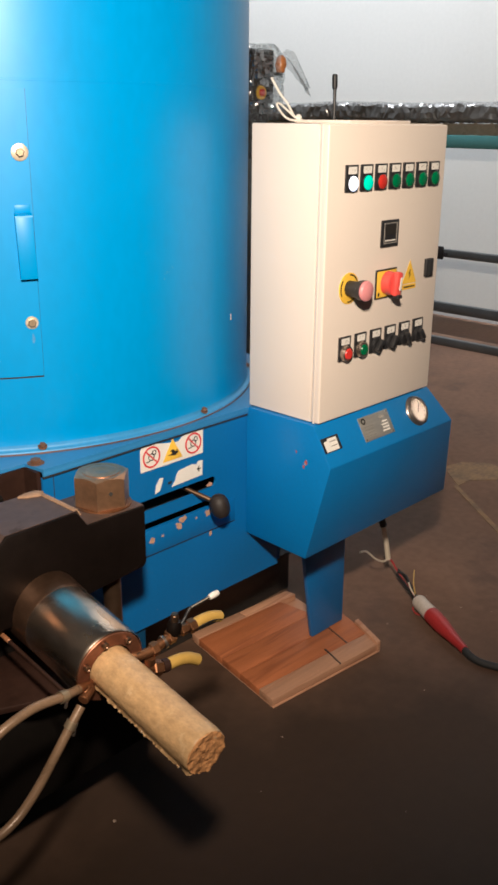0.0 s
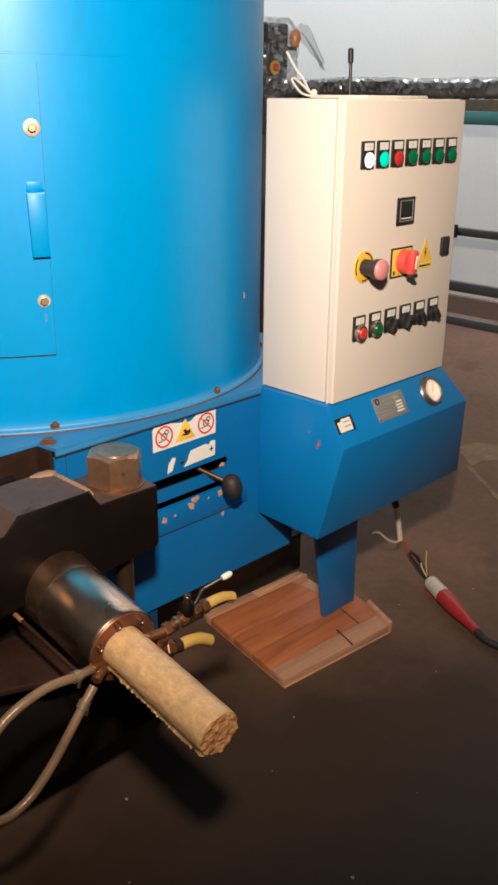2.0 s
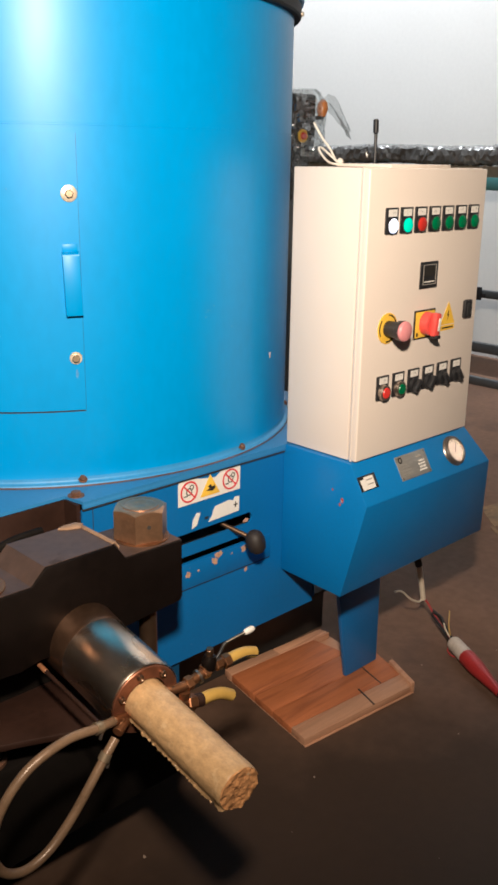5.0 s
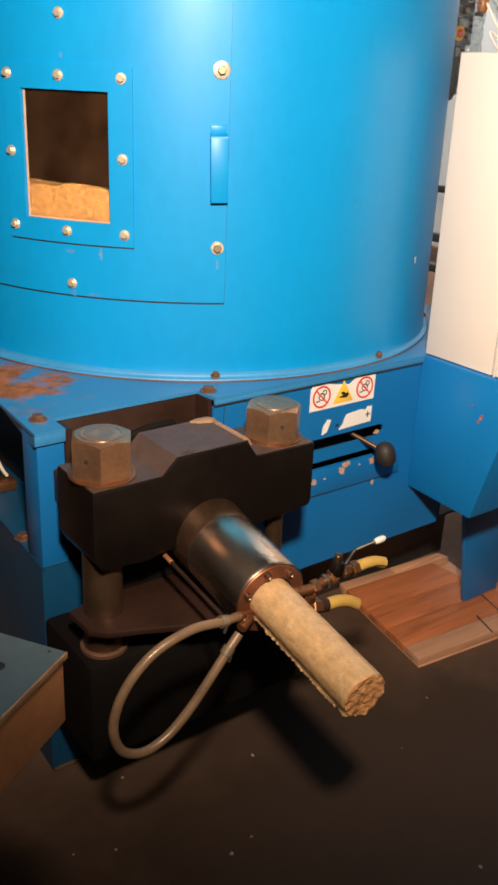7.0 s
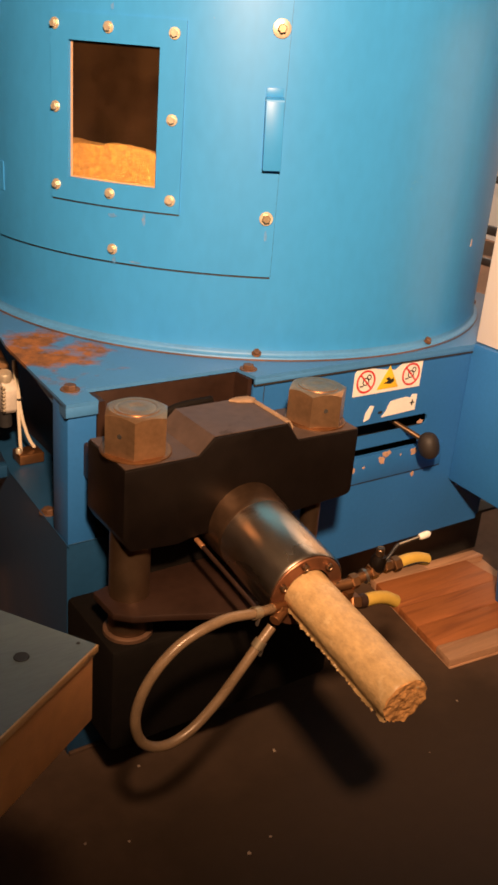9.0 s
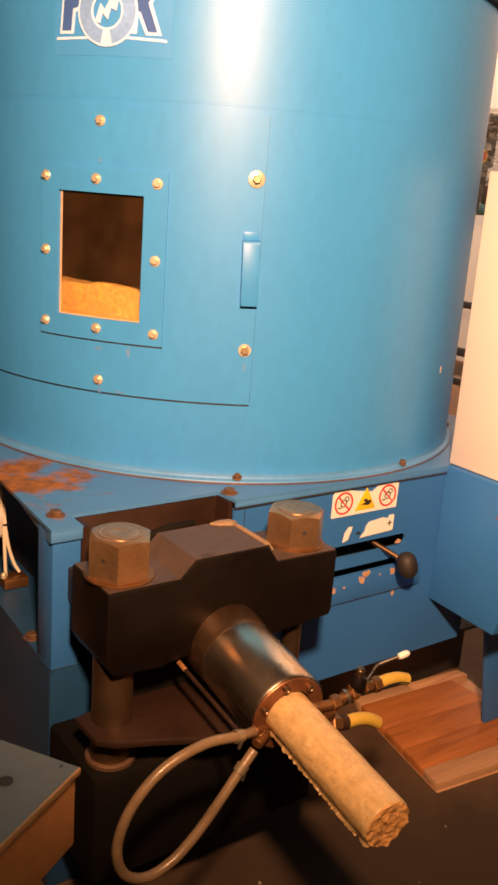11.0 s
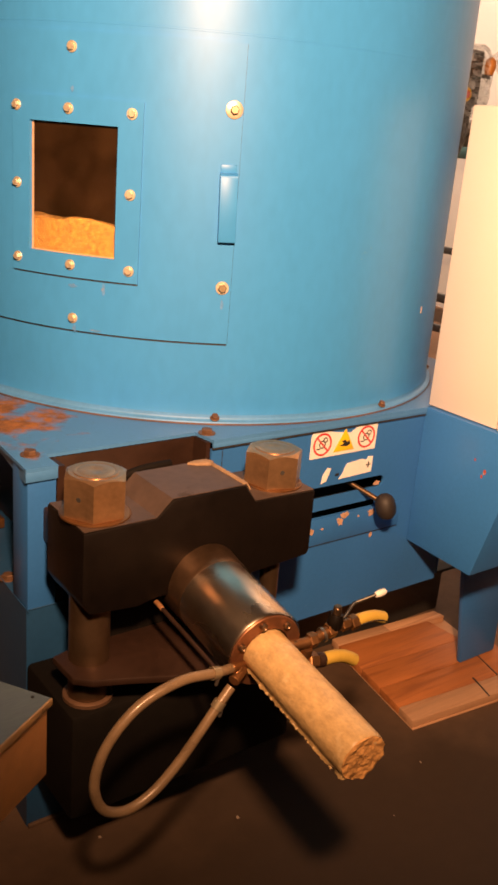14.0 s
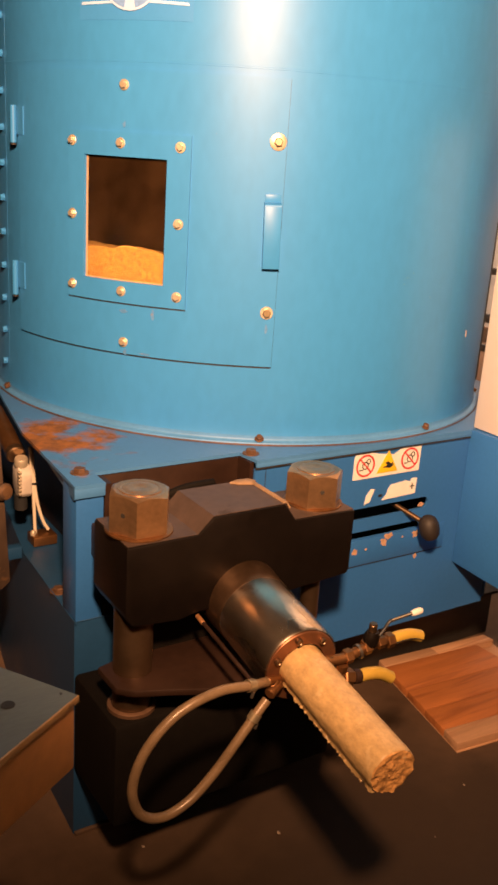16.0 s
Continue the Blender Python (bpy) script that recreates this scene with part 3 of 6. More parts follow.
for x, z, w, h in ((-0.198, 0.480, 0.014, 0.009), (-0.207, 0.466, 0.010, 0.010), (-0.214, 0.473, 0.005, 0.004), (-0.122, 0.472, 0.011, 0.009), (-0.256, 0.460, 0.004, 0.004),
                   (-0.286, 0.458, 0.009, 0.008), (-0.158, 0.471, 0.003, 0.003), (-0.111, 0.417, 0.005, 0.009), (-0.114, 0.536, 0.010, 0.006)):
    rnd = random.Random(int(1000 * (x + z)))
    pts = [(x + w * rnd.uniform(0.45, 1.1) * math.cos(a), z + h * rnd.uniform(0.45, 1.1) * math.sin(a)) for a in [k * math.pi / 6 for k in range(12)]]
    part("chipped_patch", prism(pts, 0.0006, "y", -0.0044 if 0.42 < z < 0.49 else -0.0007), chip_tan, panel, "chipped bare patch in the paint")

# lever with a ball grip that comes out of the slot
lever = part("clamp_lever", rod((-0.172, 0.03, 0.540), (-0.134, -0.052, 0.511), 0.0055), column_steel, base, "steel lever with a black ball grip")
part("ball_grip", lathe([(-0.028, 0), (-0.0265, 0.009), (-0.021, 0.0165), (-0.010, 0.021), (0.004, 0.0215), (0.016, 0.019), (0.024, 0.012), (0.0265, 0)],
                        (-0.135, -0.055, 0.507), (0.15, -0.25, -1.0), 28), knob_black, lever, "dark worn grip")
# Dark sheet added so the slots look shaded inside.
part("slot_backing", box(-0.42, -0.05, 0.06, 0.07, 0.44, 0.60), shade_dark, base)

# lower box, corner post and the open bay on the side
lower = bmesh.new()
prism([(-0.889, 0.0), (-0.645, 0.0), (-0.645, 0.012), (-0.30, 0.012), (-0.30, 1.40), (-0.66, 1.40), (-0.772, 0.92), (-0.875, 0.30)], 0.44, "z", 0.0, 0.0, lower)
lower_box = part("lower_box", lower, blue_shaded, base, "blue lower box standing on the floor, darkened as in shade")
part("corner_post", box(-0.887, -0.838, 0.0, 0.06, 0.44, 0.685, 0.002), blue_base, base)
part("inner_wall", box(-0.775, -0.765, 0.06, 0.9, 0.44, 0.685), brown_steel, base, "rust-brown wall inside the open bay")
part("bay_back", box(-0.74, -0.69, 0.9, 0.93, 0.44, 0.685), blue_shaded, base)
part("press_body", box(-0.836, -0.54, 0.048, 0.09, 0.35, 0.684, 0.002), brown_steel, base, "rust-brown press body behind the notch")
part("bay_cheek", box(-0.835, -0.822, 0.004, 0.05, 0.44, 0.684), brown_steel, base)
part("bay_cheek", box(-0.549, -0.5408, 0.0055, 0.0475, 0.44, 0.684), brown_steel, base)
part("weld_bead", tube([(-0.876, 0.30, 0.4415), (-0.883, 0.14, 0.4415), (-0.8885, 0.003, 0.4415), (-0.884, -0.001, 0.4415), (-0.85, -0.001, 0.4415), (-0.81, -0.001, 0.4415)], 0.0010, 8, 4), blue_shaded, lower_box, "paint-worn folded edge")
# Dark block and sheet added to stand for the shade under the machine.
part("shade_block", box(-0.29, 0.40, 0.20, 1.38, 0.0, 0.25, 0.004), shade_dark, base, "added dark block for the shade under the machine")
part("shade_sheet", box(-0.29, 0.36, 0.012, 1.40, 0.255, 0.262), shade_dark, base)
part("end_panel", box(0.13, 0.135, 0.006, 1.40, 0.262, 0.684), blue_base, base)
plate_bolt = hex_bolt(0.016, 0.0105, 0.007)
for x, y in ((-0.86, 0.053), (-0.531, 0.033), (-0.80, 0.62)):
    ob = part("bolt", plate_bolt, rusty_bolt, top_plate)
    ob.location = (x, y, 0.691)
side_bolt = part("bolt", plate_bolt, rusty_bolt, lower_box)
side_bolt.matrix_world = pose(-0.872, 0.12, 0.44)

# cable gear in the open bay
conduit = part("pipe_stub", tube([(-0.862, 0.52, 0.670), (-0.866, 0.43, 0.648), (-0.868, 0.375, 0.631)], 0.019, 16), brass, base, "brown pipe stub in the open bay")
part("collar", lathe([(0, 0), (0, 0.0195), (0.012, 0.0195), (0.014, 0.017), (0.014, 0)], (-0.868, 0.372, 0.630), (-0.05, -0.9, -0.35), 20), column_steel, conduit)
connector = part("cable_connector", prism([(0.330, 0.552), (0.338, 0.543), (0.362, 0.543), (0.376, 0.557), (0.376, 0.599), (0.362, 0.611), (0.342, 0.607), (0.330, 0.592)], 0.026, "x", -0.872, 0.003), dirty_white, base, "dirty cream cable connector with a toothed ring")
for k in range(7):
    z = 0.552 + 0.0075 * k
    part("ring_tooth", box(-0.875, -0.869, 0.326, 0.336, z, z + 0.0042, 0.001), pale_bolt, connector)
part("cap_nut", lathe([(-0.004, 0), (-0.004, 0.0135), (0.010, 0.0135), (0.013, 0.0115), (0.013, 0)], (-0.862, 0.350, 0.611), (-0.1, -0.25, 1), 12), pale_bolt, connector)
part("black_boot", tube([(-0.862, 0.356, 0.545), (-0.861, 0.358, 0.530), (-0.860, 0.360, 0.512)], 0.013, 12), black_rubber, connector)
for line in ([(-0.843, 0.352, 0.642), (-0.842, 0.349, 0.60), (-0.840, 0.346, 0.56), (-0.839, 0.343, 0.515), (-0.839, 0.340, 0.480), (-0.839, 0.337, 0.462)],
             [(-0.840, 0.353, 0.640), (-0.838, 0.350, 0.60), (-0.836, 0.347, 0.56), (-0.831, 0.343, 0.520), (-0.822, 0.339, 0.486), (-0.812, 0.336, 0.466)]):
    part("cable", tube(line, 0.0034, 10), cream_cable, connector, "cream cable hanging into the bay")
clamp = part("cable_clamp", box(-0.850, -0.800, 0.314, 0.356, 0.441, 0.462, 0.003), brass, base, "copper-coloured cable clamp block")
part("clamp_screw", lathe([(0, 0.006), (0.006, 0.006), (0.010, 0.004), (0.010, 0)], (-0.846, 0.330, 0.462), (0, 0, 1), 12), pale_bolt, clamp)
part("cable_tie", lathe([(0, 0.0082), (0.003, 0.0082), (0.003, 0.0068), (0, 0.0068), (0, 0.0082)], (-0.8385, 0.3465, 0.566), (0.05, 0.1, 1), 14), black_plastic, connector)

# rusty bracket at the side of the base
bracket = part("side_bracket", prism([(-1.06, 0.70), (-0.977, 0.724), (-0.921, 0.752), (-0.903, 0.384), (-0.92, 0.37), (-0.97, 0.362), (-1.06, 0.36)], 0.016, "y", 0.30, 0.003), bracket_rust, base,
               "rusted flat steel bracket at the side")
part("bracket_foot", prism([(-1.06, 0.335), (-0.955, 0.335), (-0.928, 0.362), (-1.06, 0.362)], 0.05, "y", 0.303, 0.002), table_edge, bracket)
part("bracket_arm", box(-0.93, -0.868, 0.330, 0.352, 0.415, 0.440, 0.002), blue_shaded, bracket)
part("bracket_knob", lathe([(0, 0), (0, 0.016), (0.008, 0.018), (0.016, 0.013), (0.019, 0)], (-0.917, 0.30, 0.578), (0.4, -1, 0), 14), bracket_rust, bracket)
part("bracket_hole", lathe([(0, 0), (0, 0.013), (0.0008, 0.012), (0.0008, 0)], (-0.958, 0.2998, 0.546), (0, -1, 0), 14), shade_dark, bracket)

# warning labels
label_plate = part("warning_label", prism([(-0.308, 0.617), (-0.134, 0.617), (-0.133, 0.672), (-0.150, 0.676), (-0.19, 0.669), (-0.205, 0.660), (-0.245, 0.666), (-0.272, 0.672), (-0.302, 0.673), (-0.308, 0.664)],
                                          0.0012, "y", -0.0013), white_label, base, "torn white label with two red prohibition signs and a yellow triangle")


def prohibition(x, z, r):
    bm = ring_flat(r * 0.84, r, 0.0008, 32)
    bar = placed(box(-r * 0.86, r * 0.86, -r * 0.07, r * 0.07, 0, 0.0007), Matrix.Rotation(radians(-45), 4, "Z"))
    merge(bm, bar)
    ob = part("prohibition_sign", placed(bm, facing((x, -0.0014, z), (0, -1, 0))), red_ink, label_plate, "red ring with a slash")
    ink = ring_flat(r * 0.26, r * 0.36, 0.0005, 16)
    merge(ink, placed(ring_flat(r * 0.16, r * 0.25, 0.0005, 14), Matrix.Translation((r * 0.3, r * 0.35, 0))))
    box(-r * 0.62, -r * 0.2, -r * 0.42, -r * 0.32, 0, 0.0005, bm=ink)
    part("pictogram", placed(ink, facing((x, -0.0013, z), (0, -1, 0))), black_ink, label_plate)


prohibition(-0.279, 0.645, 0.0235)
prohibition(-0.162, 0.646, 0.0235)
part("warning_triangle", prism([(-0.249, 0.624), (-0.193, 0.624), (-0.221, 0.671)], 0.0007, "y", -0.0021, 0.0003), yellow_ink, label_plate, "yellow warning triangle")
part("triangle_pictogram", prism([(-0.234, 0.636), (-0.214, 0.633), (-0.206, 0.638), (-0.209, 0.645), (-0.214, 0.642), (-0.221, 0.648), (-0.229, 0.645), (-0.222, 0.640)], 0.0005, "y", -0.0027),
     black_ink, label_plate)
torn = part("torn_label", prism([(-0.225, 0.563), (-0.136, 0.566), (-0.135, 0.600), (-0.148, 0.601), (-0.152, 0.594), (-0.165, 0.598), (-0.205, 0.594), (-0.211, 0.585), (-0.214, 0.575)], 0.0012, "y", -0.0013), white_label, base,
            "torn remains of a white label")
part("label_rest", prism([(-0.271, 0.560), (-0.258, 0.564), (-0.248, 0.59), (-0.257, 0.592), (-0.268, 0.578)], 0.0012, "y", -0.0013), white_label, torn)
for a, b, c, d in ((-0.1525, -0.1405, 0.582, 0.5845), (-0.1478, -0.1452, 0.577, 0.590), (-0.236, -0.226, 0.572, 0.577)):
    part("label_print", box(a, b, -0.0019, -0.0013, c, d), black_ink, torn)

# ---- hopper drum ----
CX, CY, DRUM_R = -0.2196, 0.5951, 0.5835
hopper = thing("hopper_drum", "tall blue painted steel hopper drum bolted on the machine base", "hopper")


def around(deg, z, out=0.0):
    a = radians(deg)
    return Vector((CX + (DRUM_R + out) * math.cos(a), CY + (DRUM_R + out) * math.sin(a), z))


def outward(deg):
    return Vector((math.cos(radians(deg)), math.sin(radians(deg)), 0))


def curved(d0, d1, z0, z1, out, thick, hole=None, step=2.0, bm=None):
    """A sheet bent round the drum between two angles, with an optional hole."""
    own = bmesh.new()
    ds = [d0 + (d1 - d0) * i / max(1, round((d1 - d0) / step)) for i in range(max(1, round((d1 - d0) / step)) + 1)]
    zs = [z0, z1]
    if hole:
        ds = sorted({round(d, 3) for d in ds if min(abs(d - hole[0]), abs(d - hole[1])) > 0.4} | {hole[0], hole[1]})
        zs = sorted({z0, z1, hole[2], hole[3]})
    grid = {}
    for k, o in ((0, out), (1, out + thick)):
        for i, d in enumerate(ds):
            for j, z in enumerate(zs):
                grid[i, j, k] = own.verts.new(around(d, z, o))
    solid = {(i, j) for i in range(len(ds) - 1) for j in range(len(zs) - 1)
             if not (hole and hole[0] - 0.01 <= ds[i] and ds[i + 1] <= hole[1] + 0.01 and hole[2] - 1e-4 <= zs[j] and zs[j + 1] <= hole[3] + 1e-4)}
    for i, j in solid:
        for k in (0, 1):
            own.faces.new([grid[a, b, k] for a, b in ((i, j), (i + 1, j), (i + 1, j + 1), (i, j + 1))])
        for (di, dj), ((a, b), (c, d)) in {(-1, 0): ((i, j), (i, j + 1)), (1, 0): ((i + 1, j), (i + 1, j + 1)), (0, -1): ((i, j), (i + 1, j)), (0, 1): ((i, j + 1), (i + 1, j + 1))}.items():
            if (i + di, j + dj) not in solid:
                own.faces.new((grid[a, b, 0], grid[c, d, 0], grid[c, d, 1], grid[a, b, 1]))
    return merge(bm, own)


HOLE = (-152.8, -136.3, 0.980, 1.201)
shell = part("shell", curved(-270.0, 90.0, 0.768, 1.615, -0.004, 0.004, HOLE), blue_drum, hopper)
part("rounded_bottom", lathe([(0.0, DRUM_R + 0.0016), (0.005, DRUM_R + 0.0007), (0.012, DRUM_R + 0.0002), (0.022, DRUM_R), (0.0600, DRUM_R), (0.0600, DRUM_R - 0.004), (0.012, DRUM_R - 0.006), (0.0, DRUM_R - 0.006), (0.0, DRUM_R + 0.0016)],
                             (CX, CY, 0.7080), (0, 0, 1), 180), blue_drum, shell)
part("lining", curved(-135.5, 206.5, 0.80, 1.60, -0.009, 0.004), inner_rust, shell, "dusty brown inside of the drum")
flange = part("rim_flange", lathe([(0.0, DRUM_R - 0.05), (0.0, DRUM_R + 0.0105), (0.003, DRUM_R + 0.0113), (0.0050, DRUM_R + 0.0104), (0.0062, DRUM_R + 0.0075), (0.0072, DRUM_R + 0.0042), (0.0090, DRUM_R + 0.0024), (0.0120, DRUM_R + 0.0018), (0.0165, DRUM_R + 0.0016), (0.0165, DRUM_R - 0.05), (0.0, DRUM_R - 0.05)],
                                  (CX, CY, 0.6915), (0, 0, 1), 180), blue_rim, hopper, "pale blue rim flange with rust along its edge")
part("rim_rust", lathe([(0.0, DRUM_R + 0.009), (0.0, DRUM_R + 0.0125), (0.0014, DRUM_R + 0.0125), (0.0036, DRUM_R + 0.0105), (0.0, DRUM_R + 0.009)], (CX, CY, 0.6912), (0, 0, 1), 180), rust_line, flange, "rusty sealing bead")
rim_bolt = hex_bolt(0.0090, 0.0068, 0.0055, 0.0015)
for d in (-117.2, -79.4, -40, 0, 40, 80, 120, 152, 180):
    ob = part("bolt", rim_bolt, rusty_bolt, flange)
    ob.matrix_world = facing(around(d, 0.7030, 0.0036), outward(d) * 0.5 + Vector((0, 0, 0.85)))
part("seam_bead", lathe([(-0.0025, DRUM_R - 0.001), (-0.0015, DRUM_R + 0.0003), (0.0015, DRUM_R + 0.0003), (0.0025, DRUM_R - 0.001), (-0.0025, DRUM_R - 0.001)], (CX, CY, 1.36), (0, 0, 1), 180), blue_drum, shell, "faint weld seam round the shell")
band = part("top_band", lathe([(0, DRUM_R + 0.001), (0, DRUM_R + 0.012), (0.004, DRUM_R + 0.016), (0.026, DRUM_R + 0.016), (0.03, DRUM_R + 0.012), (0.03, DRUM_R + 0.001), (0, DRUM_R + 0.001)], (CX, CY, 1.603), (0, 0, 1), 128), black_rubber, hopper,
            "black rubber band round the top rim")
lid = part("lid", lathe([(0, 0), (0, DRUM_R + 0.02), (0.006, DRUM_R + 0.022), (0.012, DRUM_R + 0.02), (0.012, 0)], (CX, CY, 1.634), (0, 0, 1), 128), blue_drum, hopper, "flat blue lid")
band_bolt = hex_bolt(0.006, 0.005, 0.004)
for d in (-89.3, -45, -132, -175):
    ob = part("bolt", band_bolt, pale_bolt, band)
    ob.matrix_world = facing(around(d, 1.617, 0.016), outward(d))

# inspection door with the sight window
door = part("inspection_door", curved(-172.6, -116.0, 0.844, 1.346, 0.0012, 0.0032, HOLE), blue_drum, hopper, "curved blue inspection door")
part("door_gap", curved(-116.0, -115.9, 0.844, 1.346, 0.0002, 0.0012), blue_shaded, door)
part("door_gap", curved(-172.6, -116.0, 0.8405, 0.8436, 0.0002, 0.0012), shade_dark, door)
part("window_frame", curved(-156.5, -132.1, 0.9405, 1.243, 0.0048, 0.0034, HOLE), blue_drum, door, "blue window frame plate with pale bolts")
part("frame_gap", curved(-156.5, -132.1, 0.9375, 0.9402, 0.0046, 0.001), shade_dark, door)
pane = part("window_pane", curved(HOLE[0] + 0.1, HOLE[1] - 0.1, HOLE[2] + 0.001, HOLE[3] - 0.001, -0.0035, 0.003), pane_glass, door, "dusty pane of the sight window")
pane.visible_shadow = False
for d0, d1, z0, z1 in ((HOLE[0], HOLE[0] + 0.4, HOLE[2], HOLE[3]), (HOLE[1] - 0.22, HOLE[1], HOLE[2], HOLE[3]), (HOLE[0] + 0.4, HOLE[1] - 0.22, HOLE[2], HOLE[2] + 0.0025)):
    part("window_seal", curved(d0, d1, z0, z1, -0.0002, 0.0008), pane_seal, pane, "pale worn edge strip of the window")
frame_bolt = hex_bolt(0.0095, 0.0062, 0.006)
for d, z in ((-155.5, 1.224), (-145.1, 1.224), (-134.0, 1.223), (-155.4, 1.094), (-133.9, 1.092), (-155.3, 0.964), (-144.4, 0.962), (-133.7, 0.962), (-144.8, 1.321), (-143.9, 0.866)):
    ob = part("bolt", frame_bolt, pale_bolt, door)
    ob.matrix_world = facing(around(d, z, 0.008 if 0.95 < z < 1.3 else 0.0044), outward(d), d * 7)
washer_big, washer_small = (finish(lathe([(0, 0), (0, r), (0.0014, r), (0.002, r * 0.93), (0.002, 0)], (0, 0, 0), (0, 0, 1), 28)) for r in (0.0148, 0.0118))
bolt_head = finish(lathe([(0.002, 0), (0.002, 0.0078), (0.0078, 0.0078), (0.0092, 0.0062), (0.0092, 0)], (0, 0, 0), (0, 0, 1), 6), 25)
for z, mesh in ((1.243, washer_big), (0.945, washer_small)):
    ob = part("washer", mesh, pale_bolt, door, "pale steel washer")
    ob.matrix_world = facing(around(-117.5, z, 0.0044), outward(-117.5), 12)
    part("bolt_head", bolt_head, dark_bolt, ob, "dark bolt head")


def door_handle():
    """A folded sheet grip: a flat front, a bent-in top and open underneath."""
    bm = box(-0.0152, 0.0152, -0.062, 0.0475, 0.011, 0.014, 0.0010)
    box(-0.0152, -0.0128, -0.060, 0.047, 0.0, 0.0125, bm=bm)
    prism([(0.0465, 0.0140), (0.0490, 0.0132), (0.0535, 0.0045), (0.0530, 0.0), (0.0500, 0.0), (0.0505, 0.0040), (0.0460, 0.0112)], 0.0304, "x", -0.0152, bm=bm)
    box(-0.0138, 0.0138, 0.0525, 0.067, 0.0, 0.0028, 0.0008, bm=bm)
    return bm


handle = part("handle", placed(door_handle(), facing(around(-117.6, 1.088, 0.004), outward(-117.6), 1.5)), blue_drum, door, "folded blue sheet handle")
part("handle_inside", placed(box(-0.0128, 0.0150, -0.0605, -0.055, 0.0, 0.0112), facing(around(-117.6, 1.088, 0.0042), outward(-117.6), 1.5)), shade_dark, door)
for z in (1.247, 0.950):
    hinge = part("hinge", rod(around(-173.6, z - 0.036, 0.010), around(-173.6, z + 0.034, 0.010), 0.0066, 16), blue_drum, door, "blue barrel hinge")
    part("hinge_leaf", curved(-173.0, -170.4, z - 0.020, z + 0.032, 0.0044, 0.002), blue_drum, hinge)
    part("hinge_mouth", lathe([(0, 0), (0, 0.0062), (0.003, 0.0062), (0.003, 0)], around(-173.6, z - 0.0395, 0.010), (0, 0, 1), 16), shade_dark, hinge)

# bolted seam down the side of the shell
seam = part("side_seam", curved(172.0, 180.2, 0.745, 1.60, 0.0, 0.0003), blue_drum, hopper)
seam_bolt = hex_bolt(0.0075, 0.0070, 0.0065)
for k in range(12):
    ob = part("bolt", seam_bolt, blue_drum, seam)
    ob.matrix_world = facing(around(178.4, 0.757 + 0.0690 * k, 0.0008), outward(178.4))
part("paint_chip", curved(-66.8, -66.3, 0.878, 0.892, 0.0004, 0.0006), pink_label, shell)


def flat_on_drum(points, deg, z, out, thick=0.0006):
    """A small outline, in metres along and up, wrapped onto the drum."""
    bm = prism(points, thick, "z", 0.0)
    for _ in range(4):
        bmesh.ops.triangulate(bm, faces=bm.faces)
        bmesh.ops.subdivide_edges(bm, edges=[e for e in bm.edges if e.calc_length() > 0.012], cuts=1)
    bmesh.ops.triangulate(bm, faces=bm.faces)
    for v in bm.verts:
        d = deg + math.degrees(v.co.x / DRUM_R)
        v.co = around(d, z + v.co.y, out + v.co.z)
    return bm


def arc(r, a0, a1, k=10):
    return [(r * math.cos(radians(a0 + (a1 - a0) * i / k)), r * math.sin(radians(a0 + (a1 - a0) * i / k))) for i in range(k + 1)]


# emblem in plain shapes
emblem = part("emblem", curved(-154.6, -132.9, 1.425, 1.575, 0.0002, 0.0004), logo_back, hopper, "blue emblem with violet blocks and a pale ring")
LOGO = (-144.15, 1.495)
part("underline", flat_on_drum([(-0.102, -0.046), (-0.035, -0.044), (-0.035, -0.040), (-0.100, -0.0415)], *LOGO, 0.0011), logo_white, emblem)
part("underline", flat_on_drum([(0.03, -0.0425), (0.108, -0.046), (0.106, -0.0415), (0.03, -0.038)], *LOGO, 0.0011), logo_white, emblem)
for pts, inner in (([(-0.094, -0.036), (-0.087, 0.047), (-0.045, 0.044), (-0.032, 0.03), (-0.036, 0.006), (-0.062, -0.002), (-0.065, -0.036)],
                    [(-0.089, -0.031), (-0.083, 0.042), (-0.047, 0.039), (-0.037, 0.028), (-0.041, 0.011), (-0.067, 0.003), (-0.070, -0.031)]),
                   ([(0.034, -0.034), (0.034, 0.048), (0.075, 0.046), (0.086, 0.03), (0.08, 0.012), (0.098, -0.036), (0.07, -0.036), (0.056, -0.006), (0.054, -0.034)],
                    [(0.039, -0.029), (0.039, 0.043), (0.072, 0.041), (0.081, 0.028), (0.073, 0.013), (0.090, -0.031), (0.074, -0.031), (0.060, 0.0), (0.049, 0.0), (0.049, -0.029)])):
    part("emblem_outline", flat_on_drum(pts, *LOGO, 0.0011), logo_white, emblem)
    part("emblem_block", flat_on_drum(inner, *LOGO, 0.0019), logo_violet, emblem)
part("emblem_ring", flat_on_drum(arc(0.056, 92, 444, 30) + arc(0.026, 444, 92, 30), *LOGO, 0.0026), logo_white, emblem)
part("emblem_ring", flat_on_drum(arc(0.052, 97, 258, 16) + arc(0.030, 258, 97, 16), *LOGO, 0.0034), logo_grey, emblem)
part("emblem_ring", flat_on_drum(arc(0.052, -78, 80, 16) + arc(0.030, 80, -78, 16), *LOGO, 0.0034), logo_grey, emblem)
part("emblem_arrow", flat_on_drum([(-0.002, 0.050), (0.012, 0.070), (0.018, 0.048)], *LOGO, 0.0042), logo_white, emblem)
